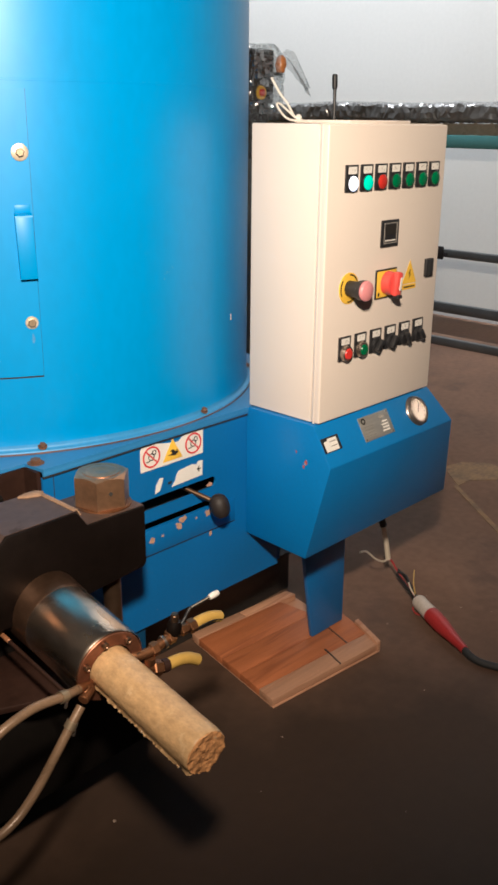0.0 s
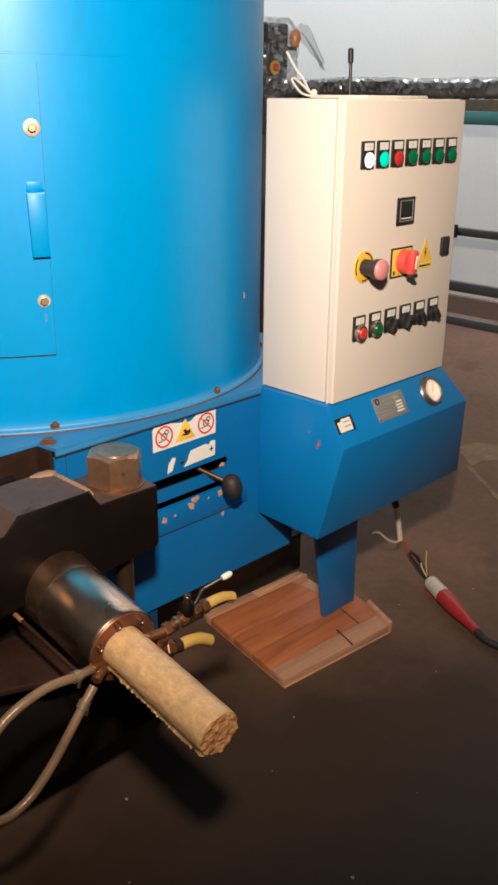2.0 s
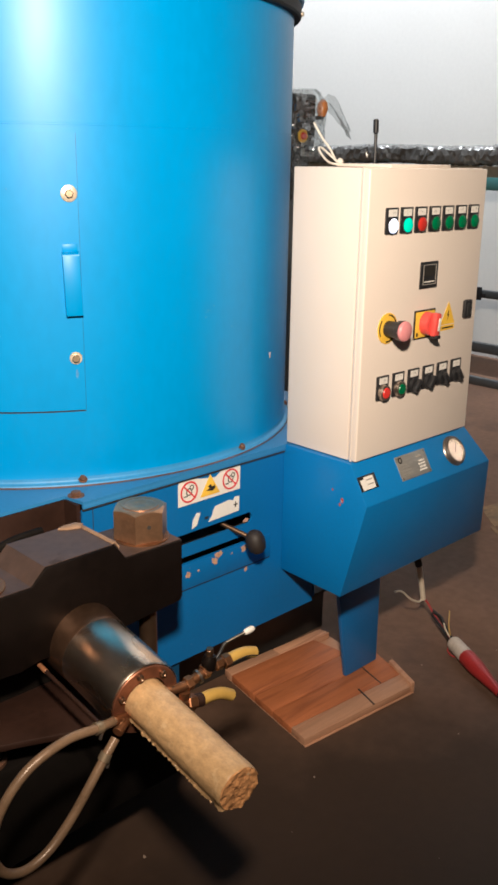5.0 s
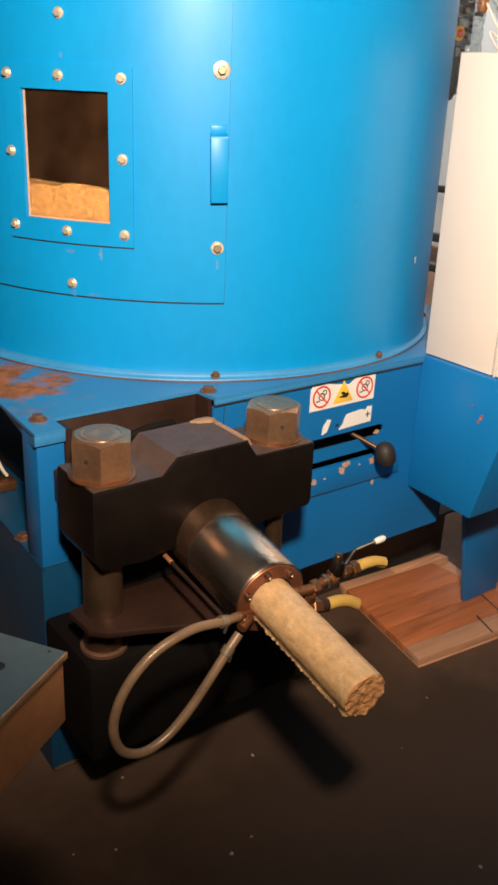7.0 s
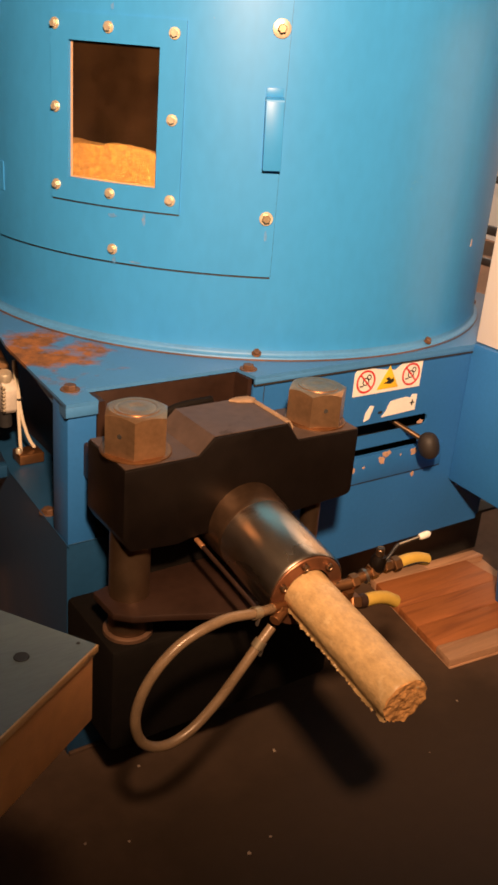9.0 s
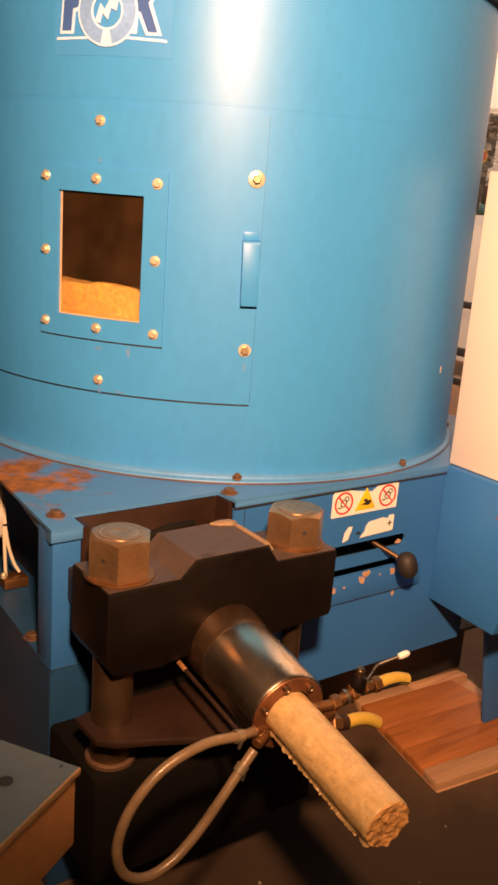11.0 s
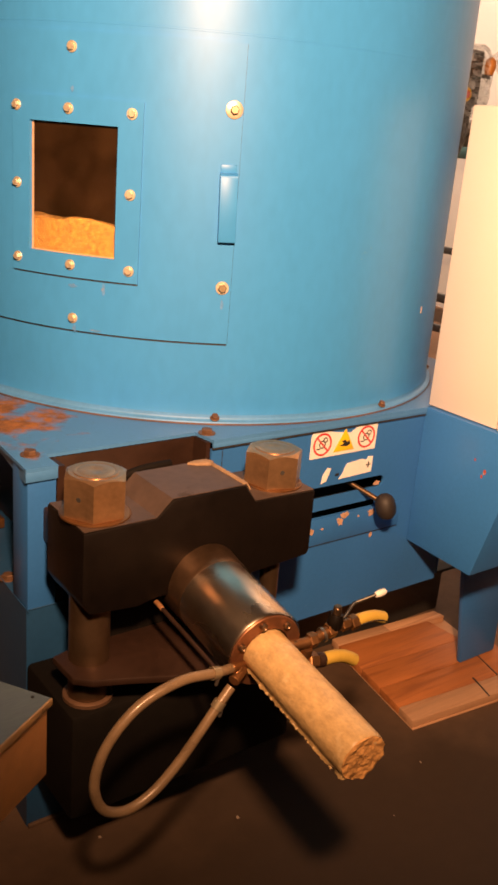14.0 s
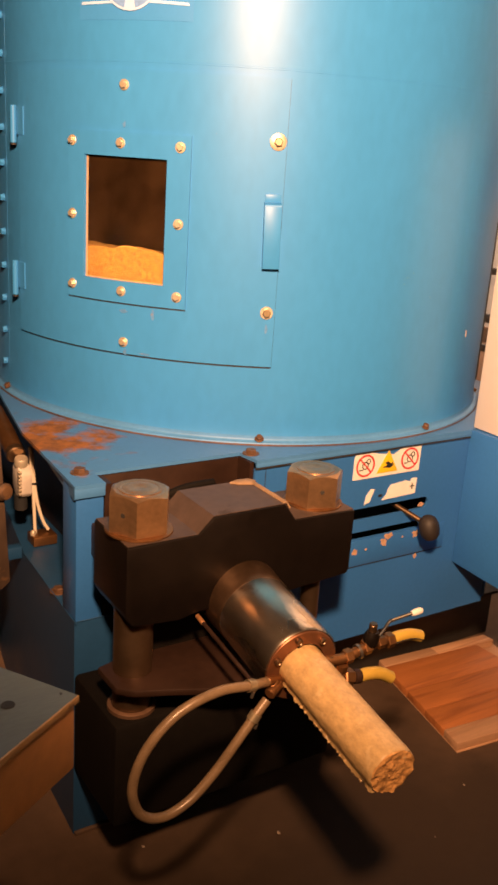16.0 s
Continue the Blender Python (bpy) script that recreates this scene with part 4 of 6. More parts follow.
part("emblem_arrow", flat_on_drum([(-0.022, -0.016), (-0.012, 0.012), (-0.004, 0.002), (0.004, 0.016), (0.022, 0.020), (0.018, 0.0), (0.008, 0.004), (0.002, -0.014), (-0.008, -0.004), (-0.012, -0.020)], *LOGO, 0.0034), logo_white, emblem)

# small rust drips under the bolts
for dg, z, w, h, sd in ((-138.2, 0.925, 0.004, 0.012, 1), (-144.0, 0.925, 0.010, 0.004, 2), (-143.5, 0.848, 0.004, 0.008, 3), (-139.5, 0.848, 0.014, 0.0022, 4), (-144.6, 1.255, 0.003, 0.006, 5), (-117.4, 0.915, 0.003, 0.010, 6), (-128.0, 1.25, 0.0015, 0.0015, 7)):
    rnd = random.Random(sd)
    pts = [(w * rnd.uniform(0.6, 1.1) * math.cos(k * math.pi / 5), h * rnd.uniform(0.6, 1.1) * math.sin(k * math.pi / 5)) for k in range(10)]
    part("rust_stain", flat_on_drum(pts, dg, z, 0.0046, 0.0003), drum_stain, hopper)

# sawdust inside
heap = bmesh.new()
rng = random.Random(3)
rows_ = []
for i in range(24):
    row = []
    for j in range(40):
        d = -165 + 45 * j / 39
        inn = 0.006 + 0.26 * i / 23
        z = 1.046 - 0.012 * j / 39 + 0.005 * math.sin(j * 0.4) + rng.uniform(-0.0025, 0.0025) - 0.05 * i / 23
        row.append(heap.verts.new(around(d, z if i else 0.96, -inn)))
    rows_.append(row)
top0 = [heap.verts.new(around(-165 + 45 * j / 39, 1.045 - 0.016 * j / 39 + 0.005 * math.sin(j * 0.4) + rng.uniform(-0.0025, 0.0025), -0.008)) for j in range(40)]
rows_[1:1] = [top0]
for a, b in zip(rows_, rows_[1:]):
    for j in range(39):
        heap.faces.new((a[j], a[j + 1], b[j + 1], b[j]))
tagged(part("sawdust_heap", heap, sawdust), "loose golden sawdust heaped behind the sight window", "sawdust", kind="stuff")

# ---- press head ----
press = thing("press_head", "oily black steel press head with a polished round die", "press head")
AXIS_AT, AXIS = Vector((-0.669, -0.16, 0.531)), Vector((-0.0743, -0.992, -0.096)).normalized()


def along(s, u=0.0, v=0.0):
    """A place s along the die's axis, u to its side and v above it."""
    side = AXIS.cross(Vector((0, 0, 1))).normalized()
    return AXIS_AT + AXIS * s + side * u + side.cross(AXIS) * v


def bridge():
    """The clamp bridge: two wings with worn edges and a raised, sloped middle."""
    bm = prism([(-0.883, 0.545), (-0.870, 0.522), (-0.79, 0.515), (-0.755, 0.522), (-0.60, 0.518), (-0.565, 0.522), (-0.458, 0.529), (-0.453, 0.537),
                (-0.453, 0.649), (-0.578, 0.651), (-0.60, 0.682), (-0.735, 0.682), (-0.762, 0.656), (-0.883, 0.656)], 0.125, "y", -0.188, 0.004)
    return bm


block = part("clamp_bridge", bridge(), black_steel, press, "black steel clamp bridge with oily worn edges", 30)
# Thin skin added over the bridge so its top shows as lit.
SKIN = [(-0.8805, 0.6562), (-0.7618, 0.6562), (-0.7349, 0.6822), (-0.6002, 0.6822), (-0.5780, 0.6512), (-0.4555, 0.6492)]
part("lit_skin", prism(SKIN + [(a, b + 0.0013) for a, b in reversed(SKIN)], 0.1185, "y", -0.1848), lit_top, block, "thin skin lightening the top face as if lit")
part("bridge_arm", box(-0.86, -0.62, -0.07, 0.046, 0.56, 0.62, 0.004), brown_steel, block)
heap_top = prism([(-0.640, -0.072), (-0.622, -0.066), (-0.600, -0.068), (-0.592, -0.082), (-0.604, -0.092), (-0.626, -0.084)], 0.005, "z", 0.6825, 0.002)
part("sawdust_patch", heap_top, chip_wood, block, "small patch of sawdust")
part("boss", lathe([(-0.03, 0.0), (-0.03, 0.0668), (0.022, 0.0664), (0.040, 0.0652), (0.060, 0.0643), (0.0688, 0.0639), (0.0698, 0.0634), (0.0698, 0)], AXIS_AT, AXIS, 56), boss_steel, block, "brown oil-stained collar round the die")
part("edge_strip", prism([(-0.604, 0.6838), (-0.598, 0.6834), (-0.5905, 0.6718), (-0.5885, 0.6738), (-0.5965, 0.6862), (-0.603, 0.6866)], 0.112, "y", -0.184), chip_wood, block, "dusty strip along the worn edge")
part("gap_strip", tube([(-0.80, -0.045, 0.662), (-0.76, -0.045, 0.664), (-0.71, -0.045, 0.676), (-0.655, -0.045, 0.678)], 0.008, 10), dead_black, block, "black bent strip in the gap behind the bridge")


def hex_nut(x, y, z, spin, chosen, high, collar):
    """A hexagon nut with a round-turned top chamfer on a thin flat collar."""
    flat, seg, low = 0.0437, 72, 0.004
    top = 0.93 * flat
    bm = bmesh.new()
    rings = [[], [], [], []]
    for k in range(seg):
        a = 2 * math.pi * k / seg
        r = flat / math.cos((a % (math.pi / 3)) - math.pi / 6)
        way = Vector((math.cos(a), math.sin(a), 0))
        for ring, rr, h in zip(rings, (r - 0.0012, r, r, top), (low, low + 0.0015, high - (r - top) * 0.55, high)):
            ring.append(bm.verts.new(way * rr + Vector((0, 0, h))))
    for p, q in zip(rings, rings[1:]):
        for k in range(seg):
            bm.faces.new((p[k], p[(k + 1) % seg], q[(k + 1) % seg], q[k]))
    bm.faces.new(rings[0])
    bm.faces.new(rings[-1])
    placed(bm, Matrix.Translation((x, y, z)) @ Matrix.Rotation(radians(spin), 4, "Z"))
    nut = part("hex_nut", bm, nut_steel, press, "large zinc hexagon nut", 20)
    part("washer", lathe([(0, 0), (0, collar - 0.001), (0.001, collar), (0.0032, collar), (0.0044, collar - 0.0016), (0.0046, 0.046), (0.0046, 0)], (x, y, z + 0.0012), (0, 0, 1), 48), brass, nut, "thin brown collar")
    part("stud_end", lathe([(-0.001, 0), (-0.001, 0.034), (0.0012, 0.0335), (0.0016, 0.030), (0.0008, 0.028), (0.0014, 0.026), (0.0018, 0.012), (0.0010, 0.009), (0.0010, 0)], (x, y, z + high), (0, 0, 1), 40), nut_steel, nut)
    way = Matrix.Rotation(radians(spin + 30 + 60 * chosen), 3, "Z") @ Vector((1, 0, 0))
    part("nut_hole", lathe([(0, 0), (0, 0.0038), (0.0006, 0.0038), (0.0006, 0)], Vector((x, y, z + 0.55 * high)) + way * (flat - 0.0002), way, 14), shade_dark, nut)
    return nut


hex_nut(-0.8366, -0.131, 0.656, 0, 3, 0.069, 0.0535)
hex_nut(-0.502, -0.129, 0.6492, 42.5, 3, 0.0635, 0.0512)
for x, cy, cr in ((-0.843, -0.135, 0.032), (-0.506, -0.15, 0.0165)):
    column = part("column", rod((x, cy, 0.30), (x, cy, 0.60), cr, 32), column_steel, press, "brown steel column")
    part("column_ring", lathe([(0, cr + 0.001), (0, cr + 0.008), (0.006, cr + 0.008), (0.008, cr + 0.005), (0.008, cr + 0.001), (0, cr + 0.001)], (x, cy, 0.345), (0, 0, 1), 32), rusty_bolt, column)
part("flange_plate", prism([(-0.893, -0.11), (-0.891, -0.177), (-0.868, -0.198), (-0.818, -0.217), (-0.741, -0.252), (-0.69, -0.262), (-0.655, -0.235), (-0.66, -0.10), (-0.80, -0.085)], 0.012, "z", 0.404, 0.002), brown_steel, press, "rusty flat flange plate")
part("lower_block", box(-0.893, -0.45, -0.182, -0.004, 0.15, 0.345, 0.01), dead_black, press, "black lower block of the press")
part("floor_angle", box(-0.888, -0.72, -0.008, -0.001, 0.0, 0.007, 0.001), bracket_rust, press, "rusty floor angle")
part("guide_body", box(-0.80, -0.56, -0.10, 0.05, 0.345, 0.56, 0.004), dead_black, press)
DIE_END = 0.214
die = part("die", lathe([(0.03, 0), (0.03, 0.0635), (DIE_END - 0.004, 0.0625), (DIE_END, 0.060), (DIE_END, 0.0365), (DIE_END - 0.02, 0.0355), (DIE_END - 0.02, 0)], AXIS_AT, AXIS, 64), die_steel, press,
           "polished round die with a bolted front ring")
part("die_ring", lathe([(0, 0.037), (0, 0.058), (0.0015, 0.0585), (0.003, 0.0575), (0.0035, 0.038), (0, 0.037)], along(DIE_END - 0.0005), AXIS, 64), copper_ring, die, "copper-brown front ring")
for k in range(7):
    a = radians(75 - k * 360 / 7)
    c = along(DIE_END + 0.003, 0.0482 * math.cos(a), 0.0482 * math.sin(a))
    part("ring_bolt", lathe([(0, 0), (0, 0.0055), (0.005, 0.0055), (0.006, 0.004), (0.0045, 0.0028), (0.0045, 0)], c, AXIS, 12), column_steel, die)
part("die_hole", lathe([(0, 0), (0, 0.005), (0.0006, 0.005), (0.0006, 0)], along(0.125, -0.0555, 0.0295), along(0.125, -0.0555, 0.0295) - along(0.125), 14), rusty_bolt, die)
tie = part("tie_rod", rod((-0.750, -0.178, 0.508), (-0.768, -0.376, 0.503), 0.0034, 12), brown_steel, press, "thin rusty tie rod")
part("rod_tip", rod((-0.7497, -0.1745, 0.5081), (-0.7520, -0.200, 0.5075), 0.0040, 12), tie_copper, tie, "brighter coloured rod end")

# cooling hoses and fittings
hose = part("hose_loop", tube([(-0.742, -0.375, 0.500), (-0.782, -0.388, 0.512), (-0.839, -0.39, 0.519), (-0.900, -0.39, 0.502), (-0.944, -0.39, 0.460), (-0.962, -0.39, 0.408),
                               (-0.950, -0.39, 0.362), (-0.916, -0.39, 0.342), (-0.876, -0.39, 0.352), (-0.838, -0.39, 0.383), (-0.803, -0.39, 0.423), (-0.774, -0.388, 0.455), (-0.750, -0.385, 0.478)], 0.0071, 14, 10),
            hose_mat, press, "grey braided hose in a loop")
part("hose_end", rod((-0.712, -0.366, 0.492), (-0.748, -0.377, 0.502), 0.0075, 14), brass, hose)
part("hose_end", rod((-0.728, -0.372, 0.497), (-0.736, -0.375, 0.488), 0.0085, 14), brass, hose)
part("hose_end", rod((-0.745, -0.383, 0.484), (-0.722, -0.372, 0.490), 0.0085, 14), brass, hose)
for p, w in (((-0.782, -0.388, 0.512), (-1, -0.1, 0.2)), ((-0.772, -0.388, 0.458), (-0.6, 0, -0.8))):
    part("hose_clip", lathe([(-0.006, 0.008), (-0.006, 0.0092), (0.006, 0.0092), (0.006, 0.008), (-0.006, 0.008)], p, w, 18), dark_bolt, hose, "shiny hose clip")
    part("clip_screw", rod(Vector(p) + Vector((0, -0.004, -0.018)), Vector(p) + Vector((0.003, -0.004, -0.008)), 0.0025, 10), chrome, hose)
fitting = part("pipe_fitting", tube([(-0.655, -0.366, 0.516), (-0.640, -0.378, 0.510), (-0.615, -0.384, 0.509), (-0.585, -0.385, 0.515), (-0.560, -0.385, 0.520), (-0.535, -0.385, 0.519)], 0.0082, 14), brass, press, "brown pipe fitting with a small valve")
for s, r in (((-0.648, -0.370, 0.513), 0.0115), ((-0.606, -0.384, 0.510), 0.0118), ((-0.572, -0.385, 0.518), 0.0122), ((-0.545, -0.385, 0.520), 0.0108), ((-0.526, -0.385, 0.518), 0.0124)):
    part("fitting_nut", lathe([(-0.0065, 0), (-0.0065, r * 0.9), (-0.005, r), (0.005, r), (0.0065, r * 0.9), (0.0065, 0)], s, (1, -0.1, 0.12), 6), brass, fitting, "", 20)
part("clip_ring", lathe([(-0.0022, 0.0092), (-0.0022, 0.0118), (0.0022, 0.0118), (0.0022, 0.0092), (-0.0022, 0.0092)], (-0.587, -0.385, 0.514), (1, -0.1, 0.25), 20), chrome, fitting, "shiny ring")
valve = part("valve_body", lathe([(-0.016, 0), (-0.016, 0.009), (-0.006, 0.012), (0.006, 0.012), (0.014, 0.009), (0.014, 0)], (-0.566, -0.387, 0.531), (0.1, -0.1, 1), 20), black_steel, press, "dark ball valve with a long lever")
part("valve_stem", rod((-0.565, -0.387, 0.540), (-0.565, -0.388, 0.556), 0.0065, 14), column_steel, valve)
part("stem_nut", lathe([(-0.004, 0), (-0.004, 0.006), (0.004, 0.006), (0.004, 0)], (-0.565, -0.388, 0.554), (0, 0, 1), 6), column_steel, valve, "", 20)
part("lever", tube([(-0.562, -0.387, 0.530), (-0.551, -0.387, 0.533), (-0.542, -0.387, 0.541), (-0.533, -0.387, 0.552), (-0.524, -0.388, 0.5545), (-0.485, -0.388, 0.557)], 0.0026, 10), black_plastic, valve, "black valve lever")
part("lever_edge", tube([(-0.530, -0.3895, 0.556), (-0.512, -0.390, 0.5573), (-0.490, -0.390, 0.5585)], 0.0010, 6), pale_bolt, valve, "worn bright lever edge")
part("lever_grip", lathe([(0, 0), (0, 0.0034), (0.003, 0.0050), (0.010, 0.0056), (0.018, 0.0054), (0.021, 0.004), (0.021, 0)], (-0.489, -0.388, 0.5565), (1, 0, 0.06), 14), white_plastic, valve, "white lever tip")
stub = part("yellow_stub", tube([(-0.522, -0.385, 0.5185), (-0.505, -0.386, 0.5200), (-0.485, -0.387, 0.5185), (-0.464, -0.388, 0.5110)], 0.0096, 16), yellow_hose, press, "cut yellow hose stub")
part("hose_stripe", tube([(-0.520, -0.3945, 0.516), (-0.503, -0.3955, 0.5175), (-0.484, -0.3965, 0.516), (-0.466, -0.3972, 0.5095)], 0.0010, 6), black_rubber, stub, "dark stripe along the hose")
part("hose_mouth", lathe([(0, 0), (0, 0.0066), (0.0006, 0.0066), (0.0006, 0)], (-0.4645, -0.388, 0.5112), (0.94, -0.04, -0.33), 16), shade_dark, stub)
fit2 = part("pipe_fitting", tube([(-0.655, -0.374, 0.494), (-0.640, -0.380, 0.488), (-0.620, -0.384, 0.479), (-0.592, -0.385, 0.471)], 0.0088, 14), brass, press, "brown pipe fitting")
part("fitting_nut", lathe([(-0.009, 0), (-0.009, 0.0125), (-0.007, 0.014), (0.007, 0.014), (0.009, 0.0125), (0.009, 0)], (-0.604, -0.385, 0.474), (1, -0.1, -0.22), 6), brass, fit2, "", 20)
part("fitting_nut", lathe([(-0.006, 0), (-0.006, 0.0112), (0.006, 0.0112), (0.006, 0)], (-0.586, -0.385, 0.470), (1, -0.1, -0.15), 20), brown_steel, fit2)
part("fitting_nut", lathe([(-0.006, 0), (-0.006, 0.010), (0.006, 0.010), (0.006, 0)], (-0.616, -0.384, 0.494), (0, -0.2, 1), 6), brass, fit2, "", 20)
stub = part("yellow_stub", tube([(-0.580, -0.385, 0.469), (-0.560, -0.386, 0.4685), (-0.538, -0.387, 0.4630), (-0.517, -0.388, 0.4510)], 0.0102, 16), yellow_hose, press, "cut yellow hose stub")
part("hose_mouth", lathe([(0, 0), (0, 0.0070), (0.0006, 0.0070), (0.0006, 0)], (-0.5172, -0.388, 0.4512), (0.86, -0.04, -0.50), 16), shade_dark, stub)

# ---- briquette ----
rng = random.Random(11)


def rim_rag(a):
    """How far the broken rim stands out or back at an angle round the log."""
    low = max(0.0, -math.sin(a))
    return (0.003 + 0.006 * low) * noise.noise(Vector((math.cos(a) * 4, math.sin(a) * 4, 3))) + 0.003 * low * noise.noise(Vector((math.cos(a) * 14, math.sin(a) * 14, 8)))


def briquette_mesh():
    """A pressed log, slightly uneven, with a ragged fin below and a broken end."""
    own = bmesh.new()
    n, ringn, r0 = 72, 60, 0.0345
    s0, s1 = DIE_END - 0.018, 0.446
    rings = []
    for i in range(ringn + 1):
        s = s0 + (s1 - s0) * i / ringn
        ring = []
        for k in range(n):
            a = 2 * math.pi * k / n
            wob = noise.noise(Vector((s * 60, math.cos(a) * 3, math.sin(a) * 3))) * 0.0005 + noise.noise(Vector((s * 160, math.cos(a) * 9, math.sin(a) * 9))) * 0.0004
            fin = 0.0062 * max(0.0, 1 - abs(((math.degrees(a) - 320 + 180) % 360) - 180) / 8) * (0.7 + 0.6 * noise.noise(Vector((s * 60, 5, 1))) + 0.5 * noise.noise(Vector((s * 150, 2, 7))))
            rag = 0.0
            if i == ringn:
                rag = rim_rag(a)
            r = r0 + wob + max(0.0, fin) - (0.0015 if i == ringn else 0)
            ring.append(own.verts.new(along(s + rag, r * math.cos(a), r * math.sin(a))))
        rings.append(ring)
    for a, b in zip(rings, rings[1:]):
        for k in range(n):
            own.faces.new((a[k], a[(k + 1) % n], b[(k + 1) % n], b[k]))
    own.faces.new(rings[0])
    return own


def briquette_end():
    """The broken end: rough lumps inside the rim."""
    own = bmesh.new()
    n, depth = 96, 22
    s1 = 0.446
    last = None
    for i in range(depth + 1):
        f = 1 - i / depth
        ring = []
        for k in range(n):
            a = 2 * math.pi * k / n
            c = Vector((math.cos(a) * f, math.sin(a) * f, 0))
            rough = 0.003 * noise.noise(c * 3.0 + Vector((0, 0, 4))) + 0.0012 * noise.noise(c * 8) + 0.0007 * noise.noise(c * 21) + 0.0004 * noise.noise(c * 47)
            rag = rim_rag(a) if i == 0 else 0
            r = (0.0329 if i == 0 else 0.0335) * f
            s = s1 + (rag if i == 0 else rough + 0.001)
            if i < depth:
                ring.append(own.verts.new(along(s, r * math.cos(a), r * math.sin(a))))
        if i == depth:
            tip = own.verts.new(along(s1 + 0.002))
            for k in range(n):
                own.faces.new((last[k], last[(k + 1) % n], tip))
        else:
            if last:
                for k in range(n):
                    own.faces.new((last[k], last[(k + 1) % n], ring[(k + 1) % n], ring[k]))
            last = ring
    for k in range(46):
        a, rr = rng.uniform(0, 6.28), 0.030 * math.sqrt(rng.random())
        c = along(s1 + 0.001, rr * math.cos(a), rr * math.sin(a))
        size = rng.uniform(0.0006, 0.0014)
        lump = bmesh.new()
        bmesh.ops.create_icosphere(lump, subdivisions=1, radius=size)
        for v in lump.verts:
            v.co = Vector((v.co.x * rng.uniform(0.7, 1.6), v.co.y * rng.uniform(0.25, 0.5), v.co.z * rng.uniform(0.7, 1.6)))
        placed(lump, Matrix.Translation(c))
        merge(own, lump)
    return own


briq = thing("briquette", "round sawdust briquette coming out of the die, its end broken", "briquette")
part("log", briquette_mesh(), fibre, briq, "pressed round log", 60)
part("broken_end", briquette_end(), fibre_end, briq, "crumbly broken end", 50)
for k in range(34):
    s = rng.uniform(0.25, 0.43)
    a = radians(320 + rng.uniform(-6, 6))
    c = along(s, 0.0395 * math.cos(a), 0.0365 * math.sin(a))
    crumb = bmesh.new()
    bmesh.ops.create_icosphere(crumb, subdivisions=1, radius=rng.uniform(0.0009, 0.0024))
    for v in crumb.verts:
        v.co *= rng.uniform(0.6, 1.3)
    part("crumb", placed(crumb, Matrix.Translation(c)), fibre, briq)

# ---- console box under the cabinet ----
console = thing("console_box", "blue sheet steel console box with a slanted instrument panel", "console")
LEFT = [(0.0, 0.691), (-0.196, 0.691), (-0.246, 0.607), (-0.184, 0.374), (0.0, 0.380)]
RIGHT_X = [0.433, 0.435, 0.480, 0.578, 0.578]


def console_shell():
    own = bmesh.new()
    lo = [own.verts.new((0.004, y, z)) for y, z in LEFT]
    hi = [own.verts.new((x, y, z)) for x, (y, z) in zip(RIGHT_X, LEFT)]
    own.faces.new(lo)
    own.faces.new(hi)
    for i in range(5):
        own.faces.new((lo[i], lo[(i + 1) % 5], hi[(i + 1) % 5], hi[i]))
    bmesh.ops.recalc_face_normals(own, faces=own.faces)
    bmesh.ops.bevel(own, geom=list(own.edges), offset=0.003, segments=2, profile=0.5, affect="EDGES")
    return own


shell_box = part("console_shell", console_shell(), blue, console, "folded blue sheet shell")
part("mounting_plate", box(0.06, 0.42, 0.0, 0.10, 0.36, 0.69, 0.002), blue_base, console)
foot = part("foot", prism([(0.150, 0.378), (0.332, 0.378), (0.337, 0.0225), (0.212, 0.0225)], 0.012, "y", -0.048, 0.002), blue_base, console, "tapered blue foot standing on a board")
for a, b, r in ((-0.178, 0.604, 0.0042), (-0.172, 0.593, 0.003), (-0.150, 0.622, 0.0022)):
    part("paint_chip", prism([(a + r * math.cos(k), b + r * 1.5 * math.sin(k)) for k in (0, 1.1, 2.0, 3.1, 4.2, 5.2)], 0.0005, "x", 0.0035), red_primer, shell_box)

SLOPE_D, SLOPE_N = Vector((0, -0.511, -0.859)), Vector((0, -0.859, 0.511))


def on_slope(x, d, out=0.0):
    return Vector((x, -0.196, 0.691)) + SLOPE_D * d + SLOPE_N * out


tag = part("switch_tag", placed(box(-0.028, 0.028, -0.0165, 0.0165, 0, 0.003, 0.0008), facing(on_slope(0.034, 0.048), SLOPE_N)), black_plastic, console, "small framed tag with a torn white paper")
part("tag_paper", placed(prism([(-0.023, -0.0150), (0.018, -0.0150), (0.019, 0.0125), (-0.010, 0.0130), (-0.012, 0.0085), (-0.024, 0.008)], 0.0008, "z", 0.003), facing(on_slope(0.034, 0.048), SLOPE_N)), white_label, tag)
for k in (-0.006, 0.004):
    part("tag_print", placed(box(-0.006, 0.014, k, k + 0.0025, 0.0038, 0.0042), facing(on_slope(0.034, 0.048), SLOPE_N)), grey_ink, tag)
NP = facing(on_slope(0.198, 0.045), SLOPE_N)
plate = part("nameplate", placed(box(-0.055, 0.055, -0.028, 0.028, 0, 0.0015, 0.0005), NP), silver, console, "engraved metal nameplate")
part("plate_print", placed(ring_flat(0.004, 0.0075, 0.0005, 18), NP @ Matrix.Translation((-0.040, 0.018, 0.0015))), black_ink, plate)
part("plate_print", placed(box(0.020, 0.036, 0.012, 0.018, 0.0015, 0.002), NP), grey_ink, plate)
